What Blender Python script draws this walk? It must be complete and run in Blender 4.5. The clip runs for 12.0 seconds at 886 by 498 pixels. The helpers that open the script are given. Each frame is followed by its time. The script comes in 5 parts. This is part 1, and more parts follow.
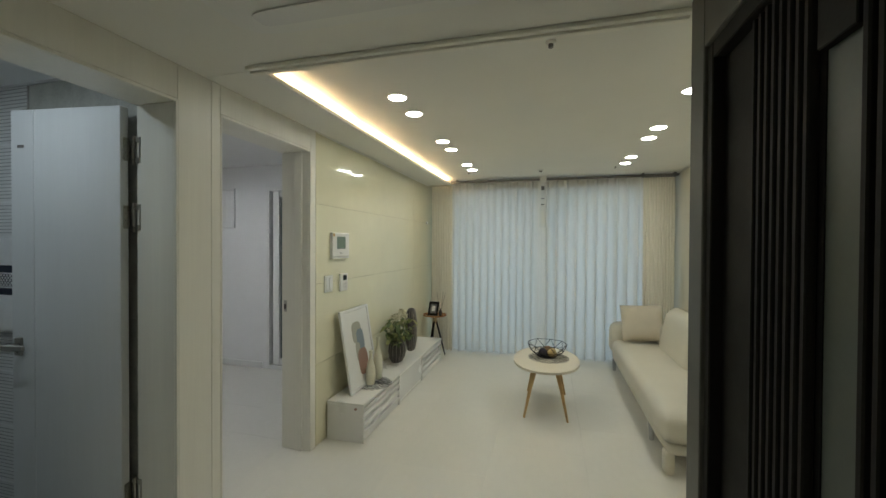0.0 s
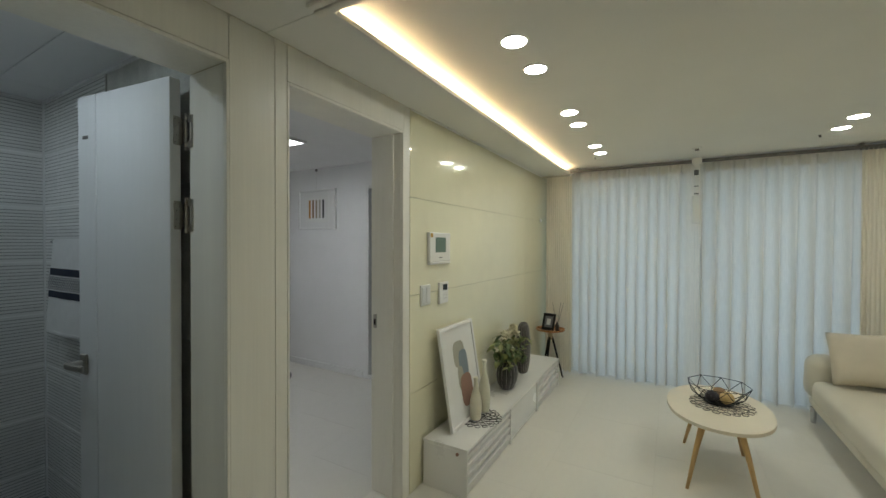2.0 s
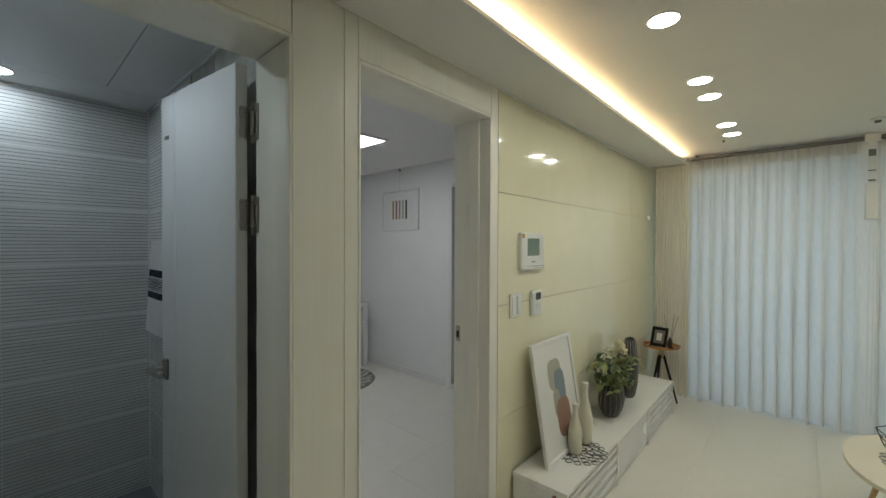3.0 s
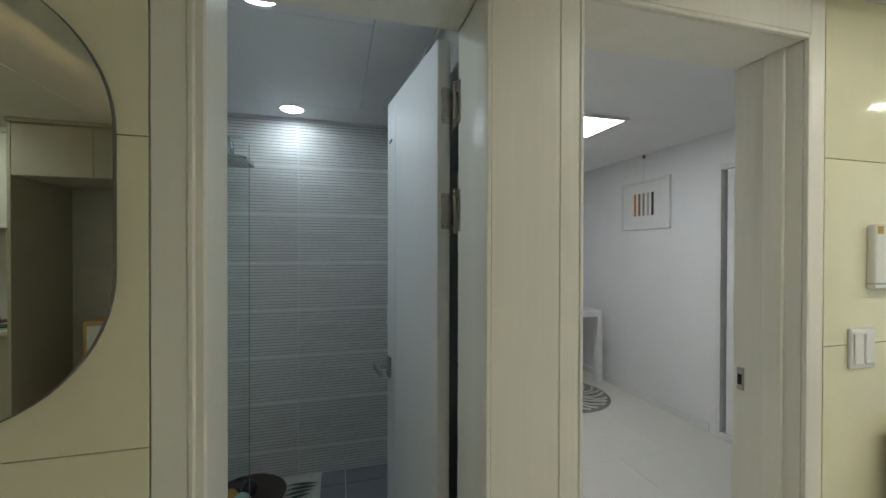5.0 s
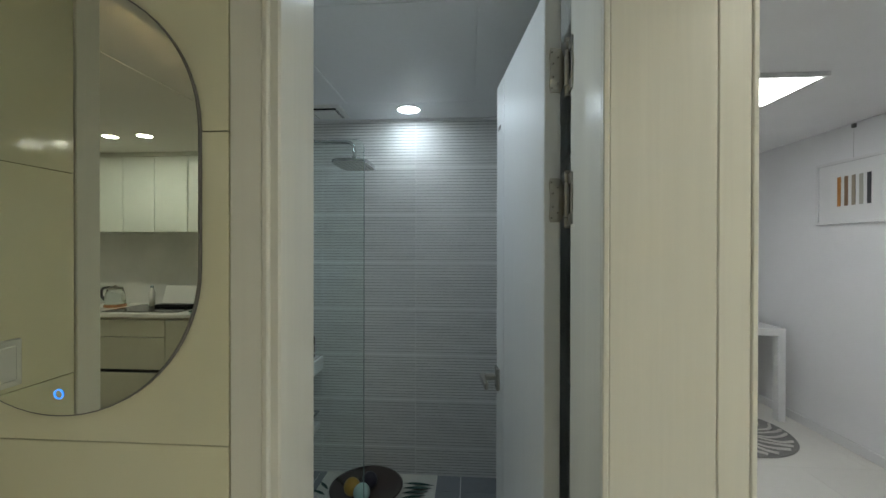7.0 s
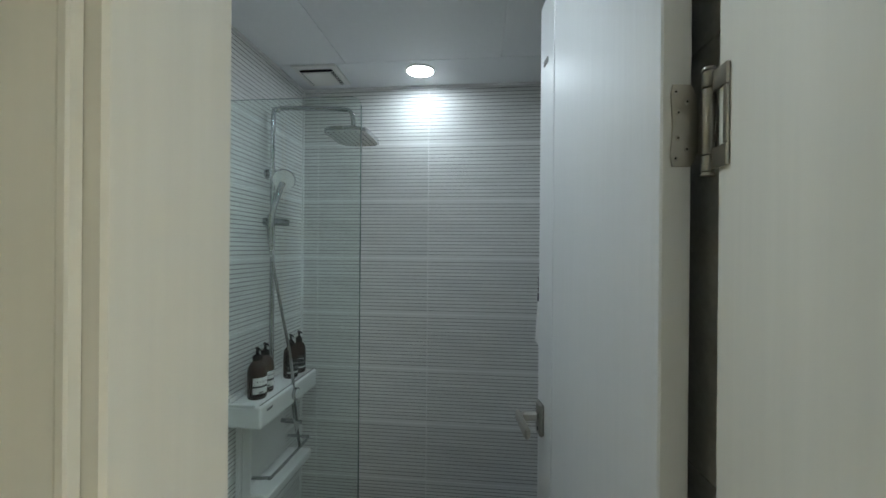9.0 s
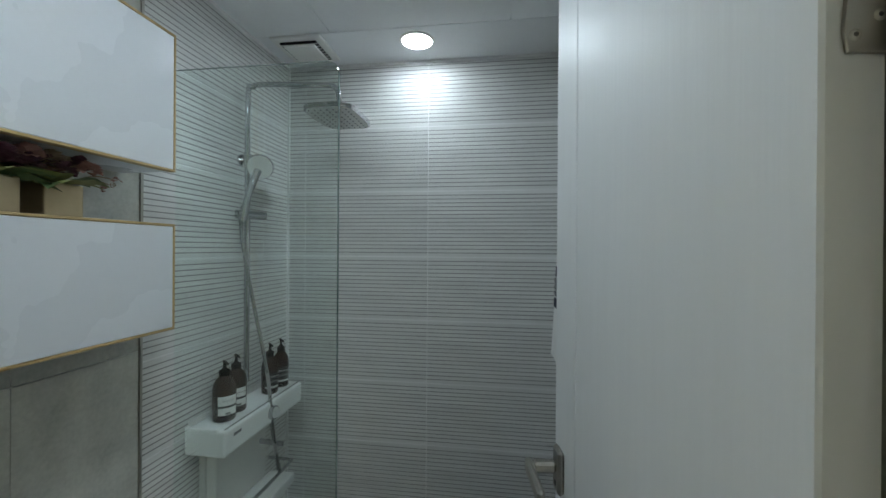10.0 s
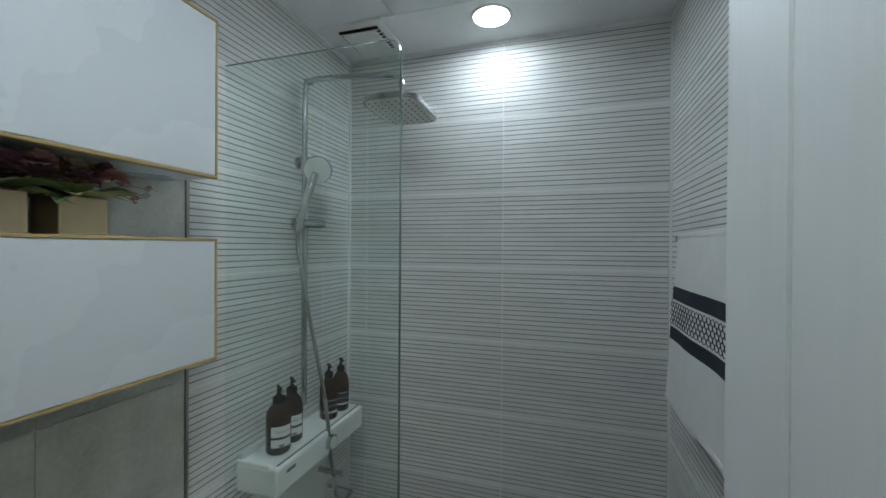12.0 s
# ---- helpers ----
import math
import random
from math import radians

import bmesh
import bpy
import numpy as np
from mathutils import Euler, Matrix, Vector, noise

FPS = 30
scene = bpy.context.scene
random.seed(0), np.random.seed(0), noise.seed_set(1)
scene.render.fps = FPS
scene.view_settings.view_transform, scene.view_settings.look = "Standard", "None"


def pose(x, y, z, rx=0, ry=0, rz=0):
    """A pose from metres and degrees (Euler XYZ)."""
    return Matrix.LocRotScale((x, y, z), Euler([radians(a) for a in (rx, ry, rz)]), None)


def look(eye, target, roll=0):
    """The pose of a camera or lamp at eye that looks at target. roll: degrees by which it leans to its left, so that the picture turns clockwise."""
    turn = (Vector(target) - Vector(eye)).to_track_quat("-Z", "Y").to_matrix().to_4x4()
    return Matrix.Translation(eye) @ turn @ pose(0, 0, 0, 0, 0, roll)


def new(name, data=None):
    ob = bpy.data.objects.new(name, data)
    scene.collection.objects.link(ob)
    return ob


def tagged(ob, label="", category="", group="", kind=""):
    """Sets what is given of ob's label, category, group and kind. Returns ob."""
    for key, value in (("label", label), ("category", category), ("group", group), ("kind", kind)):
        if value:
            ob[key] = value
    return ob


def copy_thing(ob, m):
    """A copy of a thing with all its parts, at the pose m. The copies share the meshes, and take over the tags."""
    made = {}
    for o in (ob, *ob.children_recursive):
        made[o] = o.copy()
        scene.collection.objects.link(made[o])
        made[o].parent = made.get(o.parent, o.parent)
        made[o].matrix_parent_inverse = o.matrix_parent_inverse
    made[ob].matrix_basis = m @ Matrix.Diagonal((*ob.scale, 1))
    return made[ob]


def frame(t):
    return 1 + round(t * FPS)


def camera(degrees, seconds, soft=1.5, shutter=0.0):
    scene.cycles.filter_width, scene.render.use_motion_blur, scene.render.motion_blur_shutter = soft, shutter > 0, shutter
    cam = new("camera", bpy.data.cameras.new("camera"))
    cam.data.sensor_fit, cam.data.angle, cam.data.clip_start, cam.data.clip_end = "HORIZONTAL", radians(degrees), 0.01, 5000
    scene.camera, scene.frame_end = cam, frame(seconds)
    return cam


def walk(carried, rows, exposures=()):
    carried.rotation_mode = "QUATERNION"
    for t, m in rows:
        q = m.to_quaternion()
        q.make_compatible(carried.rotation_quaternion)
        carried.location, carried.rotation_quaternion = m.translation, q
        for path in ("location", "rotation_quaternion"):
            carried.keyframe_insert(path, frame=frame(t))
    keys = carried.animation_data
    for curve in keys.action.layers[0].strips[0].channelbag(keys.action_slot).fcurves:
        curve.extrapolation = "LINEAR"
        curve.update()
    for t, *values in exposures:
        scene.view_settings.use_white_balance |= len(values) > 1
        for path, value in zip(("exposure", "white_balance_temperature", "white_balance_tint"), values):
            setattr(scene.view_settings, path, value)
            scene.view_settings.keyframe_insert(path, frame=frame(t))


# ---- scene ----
cam = camera(96.4, 12.0)
PATH = [
    (0, (1.595, 0.206, 1.445), (1.076, 2.138, 1.421), 0.3),
    (0.5, (1.553, 0.353, 1.456), (0.952, 2.26, 1.43), 0.2),
    (1, (1.508, 0.499, 1.455), (0.811, 2.373, 1.431), 0.3),
    (1.5, (1.441, 0.637, 1.452), (0.595, 2.449, 1.429), 0.3),
    (2, (1.304, 0.796, 1.459), (0.306, 2.529, 1.433), 0.2),
    (2.5, (1.185, 0.914, 1.463), (0.025, 2.543, 1.44), 0.2),
    (3, (1.114, 1.03, 1.465), (-0.223, 2.517, 1.442), 0.2),
    (3.5, (1.072, 1.135, 1.462), (-0.478, 2.399, 1.442), 0.1),
    (3.7, (1.052, 1.167, 1.456), (-0.582, 2.319, 1.436), 0.2),
    (5.5, (0.789, 1.277, 1.459), (-1.187, 1.587, 1.45), 0.1),
    (6.5, (0.719, 1.338, 1.445), (-1.28, 1.296, 1.438), 0.2),
    (7, (0.702, 1.362, 1.449), (-1.294, 1.228, 1.439), 0.1),
    (9, (0.278, 1.316, 1.402), (-1.713, 1.11, 1.4), 0.5),
    (9.5, (0.123, 1.334, 1.4), (-1.865, 1.121, 1.404), 0.4),
    (10, (0.017, 1.347, 1.39), (-1.964, 1.069, 1.387), 0.4),
    (10.5, (-0.098, 1.337, 1.408), (-2.07, 1.002, 1.409), 0.5),
    (11, (-0.191, 1.295, 1.422), (-2.152, 0.903, 1.417), 0.4),
    (11.5, (-0.217, 1.268, 1.433), (-2.158, 0.786, 1.426), 0.4),
    (12, (-0.208, 1.262, 1.433), (-2.119, 0.671, 1.424), 0.4),
]
walk(cam, [(t, look(eye, target, roll)) for t, eye, target, roll in PATH],
     exposures=[(0, 0.0), (3, 0.0), (3.7, 0.1), (5.5, 0.42), (6.5, 0.5), (7.2, 0.55), (9, 0.80), (12, 0.82)])

# ---- world and lights ----
world = bpy.data.worlds.new("world")
scene.world = world
world.use_nodes = True
wn = world.node_tree
sky = wn.nodes.new("ShaderNodeTexSky")
sky.sky_type, sky.sun_disc, sky.sun_elevation, sky.sun_rotation = "NISHITA", False, radians(35), radians(200)
wn.links.new(sky.outputs[0], wn.nodes["Background"].inputs[0])
wn.nodes["Background"].inputs[1].default_value = 0.06

DAY = bpy.data.lights.new("balcony_daylight", "AREA")
DAY.shape, DAY.size, DAY.size_y, DAY.energy, DAY.color = "RECTANGLE", 2.7, 2.1, 14, (0.60, 0.79, 1.0)
day = new("balcony_daylight", DAY)
day.matrix_world = look((1.53, 5.95, 1.15), (1.53, 0, 1.15))

LIVING, COVE, BATH, PANEL, KITCHEN = 75.0, 49.0, 58.0, 9.0, 85.0


# ---- materials ----
def mat(name, color, rough=0.5, metal=0.0, vary=0.06, scale=6.0, fine=90.0, bump=0.02, coat=0.0, stretch=(1, 1, 1), trans=0.0, ior=1.45, rnd=0.0, spec=0.5):
    """A surface with stains at one scale and grain at a finer one."""
    m = bpy.data.materials.new(name)
    m.use_nodes = True
    nt = m.node_tree
    b = nt.nodes["Principled BSDF"]
    b.inputs["Metallic"].default_value = metal
    b.inputs["Coat Weight"].default_value = coat
    b.inputs["Coat Roughness"].default_value = 0.06
    b.inputs["Transmission Weight"].default_value = trans
    b.inputs["IOR"].default_value = ior
    b.inputs["Specular IOR Level"].default_value = spec
    tc = nt.nodes.new("ShaderNodeTexCoord")
    mp = nt.nodes.new("ShaderNodeMapping")
    mp.inputs["Scale"].default_value = stretch
    nt.links.new(tc.outputs["Object"], mp.inputs[0])
    n1 = nt.nodes.new("ShaderNodeTexNoise")
    n1.inputs["Scale"].default_value, n1.inputs["Detail"].default_value = scale, 4
    n2 = nt.nodes.new("ShaderNodeTexNoise")
    n2.inputs["Scale"].default_value, n2.inputs["Detail"].default_value = fine, 2
    for n in (n1, n2):
        nt.links.new(mp.outputs[0], n.inputs["Vector"])
    add = nt.nodes.new("ShaderNodeMath")
    add.operation = "MULTIPLY_ADD"
    add.inputs[1].default_value = 0.45
    nt.links.new(n2.outputs[0], add.inputs[0])
    nt.links.new(n1.outputs[0], add.inputs[2])
    last = add
    if rnd:
        oi = nt.nodes.new("ShaderNodeObjectInfo")
        ad2 = nt.nodes.new("ShaderNodeMath")
        ad2.operation = "MULTIPLY_ADD"
        ad2.inputs[1].default_value = rnd
        nt.links.new(oi.outputs["Random"], ad2.inputs[0])
        nt.links.new(add.outputs[0], ad2.inputs[2])
        last = ad2
    ramp = nt.nodes.new("ShaderNodeMapRange")
    ramp.inputs[1].default_value, ramp.inputs[2].default_value = 0.4, 1.05 + rnd
    ramp.inputs[3].default_value, ramp.inputs[4].default_value = 1 - vary, 1 + vary
    nt.links.new(last.outputs[0], ramp.inputs[0])
    mix = nt.nodes.new("ShaderNodeVectorMath")
    mix.operation = "SCALE"
    mix.inputs[0].default_value = color
    nt.links.new(ramp.outputs[0], mix.inputs[3])
    nt.links.new(mix.outputs[0], b.inputs["Base Color"])
    rr = nt.nodes.new("ShaderNodeMapRange")
    rr.inputs[1].default_value, rr.inputs[2].default_value = 0.3, 0.7
    rr.inputs[3].default_value, rr.inputs[4].default_value = max(rough - 0.05, 0.02), min(rough + 0.06, 1)
    nt.links.new(n1.outputs[0], rr.inputs[0])
    nt.links.new(rr.outputs[0], b.inputs["Roughness"])
    if bump:
        bp = nt.nodes.new("ShaderNodeBump")
        bp.inputs["Strength"].default_value, bp.inputs["Distance"].default_value = bump * 5, 0.002
        nt.links.new(n2.outputs[0], bp.inputs["Height"])
        nt.links.new(bp.outputs[0], b.inputs["Normal"])
    return m


def lamp_mat(name, color, strength):
    m = bpy.data.materials.new(name)
    m.use_nodes = True
    nt = m.node_tree
    e = nt.nodes.new("ShaderNodeEmission")
    e.inputs[0].default_value, e.inputs[1].default_value = (*color, 1), strength
    nt.links.new(e.outputs[0], nt.nodes["Material Output"].inputs[0])
    return m


def sheer_mat(name, color, through_part):
    """Thin woven cloth that lets part of the light through."""
    m = bpy.data.materials.new(name)
    m.use_nodes = True
    nt = m.node_tree
    d = nt.nodes.new("ShaderNodeBsdfDiffuse")
    t = nt.nodes.new("ShaderNodeBsdfTranslucent")
    tc = nt.nodes.new("ShaderNodeTexCoord")
    n = nt.nodes.new("ShaderNodeTexNoise")
    mp = nt.nodes.new("ShaderNodeMapping")
    mp.inputs["Scale"].default_value = (1, 1, 0.08)
    n.inputs["Scale"].default_value = 160
    nt.links.new(tc.outputs["Object"], mp.inputs[0])
    nt.links.new(mp.outputs[0], n.inputs["Vector"])
    r = nt.nodes.new("ShaderNodeMapRange")
    r.inputs[3].default_value, r.inputs[4].default_value = 0.88, 1.06
    nt.links.new(n.outputs[0], r.inputs[0])
    v = nt.nodes.new("ShaderNodeVectorMath")
    v.operation = "SCALE"
    v.inputs[0].default_value = color
    nt.links.new(r.outputs[0], v.inputs[3])
    for s in (d, t):
        nt.links.new(v.outputs[0], s.inputs[0])
    mx = nt.nodes.new("ShaderNodeMixShader")
    mx.inputs[0].default_value = through_part
    nt.links.new(d.outputs[0], mx.inputs[1])
    nt.links.new(t.outputs[0], mx.inputs[2])
    nt.links.new(mx.outputs[0], nt.nodes["Material Output"].inputs[0])
    return m


M_PAINT = mat("white ceiling paper", (0.80, 0.79, 0.74), 0.85, vary=0.03, scale=2, fine=160, bump=0.03)
M_BATHCEIL = mat("bathroom ceiling board", (0.78, 0.79, 0.80), 0.35, vary=0.03, scale=2, fine=60, bump=0.0)
M_PAPER = mat("white bedroom wallpaper", (0.80, 0.80, 0.80), 0.85, vary=0.03, scale=3, fine=220, bump=0.05)
M_CREAM = mat("cream wallpaper", (0.66, 0.625, 0.52), 0.8, vary=0.05, scale=2.5, fine=180, bump=0.05, stretch=(1, 3, 0.5))
M_TILE = mat("glossy cream wall panel", (0.81, 0.775, 0.57), 0.06, vary=0.05, scale=1.8, fine=9, bump=0.0, coat=0.6, rnd=0.1)
M_TILEEDGE = mat("cream joint", (0.60, 0.55, 0.38), 0.7)
M_CASE = mat("cream painted woodgrain casing", (0.82, 0.80, 0.725), 0.32, vary=0.05, scale=9, fine=70, bump=0.04, stretch=(1, 1, 0.04))
M_DOOR = mat("white woodgrain door film", (0.74, 0.75, 0.75), 0.42, vary=0.035, scale=9, fine=80, bump=0.05, stretch=(1, 1, 0.05))
M_FLOOR = mat("pale stone look floor plank", (0.72, 0.70, 0.64), 0.42, vary=0.05, scale=2.2, fine=26, bump=0.01, rnd=0.2, stretch=(1, 0.45, 1))
M_GROUT = mat("floor joint", (0.64, 0.62, 0.565), 0.8)
M_RIB = mat("grey linear bathroom tile", (0.71, 0.71, 0.695), 0.48, vary=0.2, scale=7, fine=60, bump=0.02, stretch=(0.35, 0.35, 6), rnd=0.2)
M_RIBLINE = mat("dark printed groove", (0.31, 0.305, 0.295), 0.6, vary=0.2, scale=8)
M_STONE = mat("grey stone bathroom tile", (0.48, 0.48, 0.435), 0.38, vary=0.32, scale=9, fine=90, bump=0.02, rnd=0.15)
M_BFLOOR = mat("blue grey bathroom floor tile", (0.22, 0.235, 0.25), 0.5, vary=0.12, scale=8, fine=70, rnd=0.2)
M_WGROUT = mat("white grout", (0.84, 0.84, 0.83), 0.7)
M_WHITE = mat("white lacquer", (0.80, 0.80, 0.79), 0.22, vary=0.02, scale=3, bump=0.0)
M_CABINET = mat("cool white acrylic cabinet front", (0.68, 0.70, 0.73), 0.28, vary=0.02, scale=3, bump=0.0)
# grey stands in for the shadow in the gaps between bench slats
M_GAPSHADE = mat("drawer backing greyed for gap shade", (0.40, 0.39, 0.37), 0.6, vary=0.06)
M_BENCH = mat("white bench lacquer", (0.80, 0.79, 0.76), 0.3, vary=0.025, scale=4, bump=0.01)
M_PLASTIC = mat("white plastic", (0.78, 0.78, 0.75), 0.35, vary=0.02, bump=0.0)
M_CHROME = mat("chrome", (0.58, 0.59, 0.60), 0.06, 1.0, vary=0.02, bump=0.0)
M_STEEL = mat("brushed nickel", (0.44, 0.42, 0.38), 0.32, 1.0, vary=0.08, bump=0.02)
M_BLACK = mat("black painted wood", (0.010, 0.009, 0.008), 0.6, vary=0.25, scale=8, spec=0.2)
M_BLACKMETAL = mat("black metal", (0.02, 0.02, 0.02), 0.4, 0.6)
M_GREYMETAL = mat("grey curtain track", (0.20, 0.19, 0.18), 0.45, 0.5)
M_SOFA = mat("ivory leatherette", (0.63, 0.595, 0.50), 0.5, vary=0.05, scale=4, fine=240, bump=0.06)
M_PILLOW = mat("beige woven cushion cloth", (0.64, 0.58, 0.475), 0.9, vary=0.07, scale=6, fine=320, bump=0.12)
M_OAK = mat("light oak", (0.58, 0.38, 0.17), 0.45, vary=0.16, scale=10, fine=60, stretch=(1, 1, 0.12))
M_TOP = mat("cream table top", (0.73, 0.67, 0.54), 0.4, vary=0.05, scale=6)
M_CERAMIC = mat("ivory ceramic", (0.72, 0.70, 0.56), 0.45, vary=0.05)
M_DARKVASE = mat("charcoal glazed ceramic", (0.045, 0.04, 0.038), 0.35, vary=0.4, scale=14)
M_VEIN = mat("pale scratched line", (0.42, 0.40, 0.37), 0.6)
M_LEAF = mat("green leaf", (0.10, 0.15, 0.055), 0.5, vary=0.35, scale=20)
M_LEAF2 = mat("olive leaf", (0.26, 0.28, 0.11), 0.5, vary=0.35, scale=20)
M_PETAL = mat("cream hydrangea petal", (0.76, 0.72, 0.55), 0.7, vary=0.1)
M_PURPLE = mat("dusky purple petal", (0.13, 0.055, 0.075), 0.8, vary=0.35, scale=30)
M_PINK = mat("faded pink petal", (0.36, 0.20, 0.17), 0.8, vary=0.3, scale=30)
M_BEIGEP = mat("beige rose petal", (0.42, 0.31, 0.21), 0.8, vary=0.25, scale=30)
M_GOLD = mat("gold ceramic", (0.50, 0.40, 0.25), 0.36, 0.8, vary=0.06)
M_GOLDEDGE = mat("oak edge band", (0.46, 0.33, 0.15), 0.5, vary=0.12)
M_BRASS = mat("copper tray", (0.55, 0.27, 0.12), 0.25, 0.9, vary=0.1)
M_GREENLCD = mat("grey green display", (0.15, 0.21, 0.17), 0.2, vary=0.03, bump=0)
M_DARKLCD = mat("dark display", (0.03, 0.035, 0.035), 0.2, bump=0)
M_AMBER = mat("amber glass bottle", (0.032, 0.012, 0.007), 0.1, vary=0.15, bump=0.0, coat=0.6)
M_LABEL = mat("white label paper", (0.70, 0.70, 0.68), 0.6, vary=0.03, bump=0)
M_LABELDARK = mat("dark label", (0.03, 0.03, 0.03), 0.5, bump=0)
M_INK = mat("grey print", (0.18, 0.18, 0.18), 0.7, bump=0)
M_TERRY = mat("white terry towel", (0.80, 0.80, 0.79), 0.95, vary=0.05, scale=20, fine=420, bump=0.25)
M_NAVY = mat("navy ribbed band", (0.012, 0.018, 0.035), 0.8, vary=0.2, scale=8, fine=180, stretch=(1, 1, 6))
M_HOSE = mat("steel shower hose", (0.50, 0.50, 0.50), 0.25, 1.0, vary=0.1, fine=500, bump=0.1)
M_ART = mat("art paper", (0.76, 0.76, 0.74), 0.6, vary=0.02, bump=0)
M_ARTGREY = mat("grey green paint shape", (0.40, 0.39, 0.33), 0.7, vary=0.08)
M_ARTBLUE = mat("slate blue paint shape", (0.22, 0.27, 0.31), 0.7, vary=0.08)
M_ARTRUST = mat("brown rose paint shape", (0.33, 0.20, 0.155), 0.7, vary=0.1)
M_BARORANGE = mat("ochre bar", (0.48, 0.22, 0.06), 0.7, vary=0.1)
M_BARBROWN = mat("brown bar", (0.26, 0.16, 0.09), 0.7, vary=0.1)
M_BARTAUPE = mat("taupe bar", (0.34, 0.29, 0.22), 0.7, vary=0.1)
M_BARBLACK = mat("charcoal bar", (0.05, 0.05, 0.055), 0.7, vary=0.1)
M_KITCHEN = mat("pale sage cabinet", (0.70, 0.73, 0.66), 0.35, vary=0.03)
M_KITCHENLOW = mat("warm grey cabinet", (0.48, 0.46, 0.38), 0.4, vary=0.03)
M_COUNTER = mat("white stone counter", (0.74, 0.72, 0.68), 0.25, vary=0.05)
M_MARBLE = mat("white marble splashback", (0.72, 0.72, 0.70), 0.2, vary=0.14, scale=2.2, fine=5, bump=0)
M_COOK = mat("black glass hob", (0.01, 0.01, 0.012), 0.08, bump=0)
M_YELLOW = mat("mustard ball", (0.52, 0.30, 0.05), 0.35, vary=0.1)
M_MINT = mat("mint ball", (0.42, 0.58, 0.53), 0.35, vary=0.08)
M_INDIGO = mat("dark indigo ball", (0.02, 0.018, 0.03), 0.35)
M_TAN = mat("tan woven ball", (0.52, 0.38, 0.18), 0.7, vary=0.25, scale=30, fine=150, bump=0.2)
M_TRAY = mat("dark brown tray", (0.06, 0.045, 0.038), 0.3, vary=0.2)
M_MATT = mat("off white bath mat", (0.66, 0.65, 0.59), 0.95, vary=0.06, fine=300, bump=0.2)
M_FERN = mat("dark green print", (0.02, 0.06, 0.045), 0.9)
M_RUG = mat("grey rug", (0.24, 0.235, 0.22), 0.95, vary=0.15, fine=260, bump=0.25)
M_RUGL = mat("light rug stripe", (0.60, 0.58, 0.53), 0.95, vary=0.1, fine=260, bump=0.25)
M_DGREY = mat("dark grey film", (0.09, 0.09, 0.08), 0.5, vary=0.06)
M_WARMLAMP = lamp_mat("small warm spot", (1.0, 0.72, 0.38), 9.0)
M_SHEER = sheer_mat("sheer white curtain", (0.88, 0.86, 0.81), 0.46)
M_DRAPE = sheer_mat("cream drape", (0.92, 0.86, 0.72), 0.14)
M_GLASS = mat("clear shower glass", (0.90, 0.97, 0.94), 0.0, vary=0.0, bump=0.0, trans=1.0, ior=1.45)
M_GLASSEDGE = mat("green glass edge", (0.26, 0.35, 0.32), 0.1, vary=0.05, bump=0, trans=0.3)
M_FROST = mat("fluted grey glass", (0.075, 0.09, 0.078), 0.42, vary=0.1, bump=0.0)
M_WINGLASS = mat("dark window glass", (0.10, 0.13, 0.13), 0.06, vary=0.05, bump=0)
M_MIRROR = mat("mirror silver", (0.64, 0.66, 0.60), 0.0, 1.0, vary=0.0, bump=0.0)
for mm in (M_MIRROR, M_GLASS):
    bs = mm.node_tree.nodes["Principled BSDF"]
    for lk in list(bs.inputs["Roughness"].links):
        mm.node_tree.links.remove(lk)
    bs.inputs["Roughness"].default_value = 0.0
M_LAMP = lamp_mat("downlight diffuser", (0.98, 1.0, 0.90), LIVING)
M_COVELED = lamp_mat("warm led strip", (1.0, 0.70, 0.38), COVE)
M_BATHLAMP = lamp_mat("cool downlight diffuser", (0.79, 0.93, 1.03), BATH * 0.62)
M_BATHLAMP2 = lamp_mat("cool downlight diffuser by the door", (0.79, 0.93, 1.03), BATH * 0.98)
M_PANELLAMP = lamp_mat("panel light diffuser", (0.93, 0.97, 1.0), PANEL)
M_KLAMP = lamp_mat("kitchen downlight diffuser", (0.97, 1.0, 0.9), KITCHEN)
M_RINGLED = lamp_mat("blue touch ring", (0.05, 0.25, 1.0), 1.3)


# ---- building helpers ----
BASE = {}


def thing(name, at, label, category, group="", kind=""):
    ob = tagged(new(name), label, category, group, kind)
    ob.location = at
    BASE[ob.name] = Vector(at)
    return ob


def finish(bm, smooth):
    bmesh.ops.recalc_face_normals(bm, faces=bm.faces)
    for f in bm.faces:
        f.smooth = smooth


def part(name, bm, material, parent, label="", smooth=False, turn=None):
    """Links a bmesh, drawn in world places, as one mesh under its thing."""
    finish(bm, smooth)
    base = BASE[parent.name]
    bmesh.ops.translate(bm, verts=bm.verts, vec=-base)
    me = bpy.data.meshes.new(name)
    bm.to_mesh(me)
    bm.free()
    mats = material if isinstance(material, (list, tuple)) else [material]
    for m in mats:
        me.materials.append(m)
    ob = new(name, me)
    ob.parent = parent
    BASE[ob.name] = base
    if label:
        ob["label"] = label
    return ob


def solid(name, bm, material, label, category, kind="structure", group="", smooth=False):
    """A top-level mesh, its origin at the world's."""
    finish(bm, smooth)
    me = bpy.data.meshes.new(name)
    bm.to_mesh(me)
    bm.free()
    mats = material if isinstance(material, (list, tuple)) else [material]
    for m in mats:
        me.materials.append(m)
    ob = tagged(new(name, me), label, category, group, kind)
    BASE[ob.name] = Vector((0, 0, 0))
    return ob


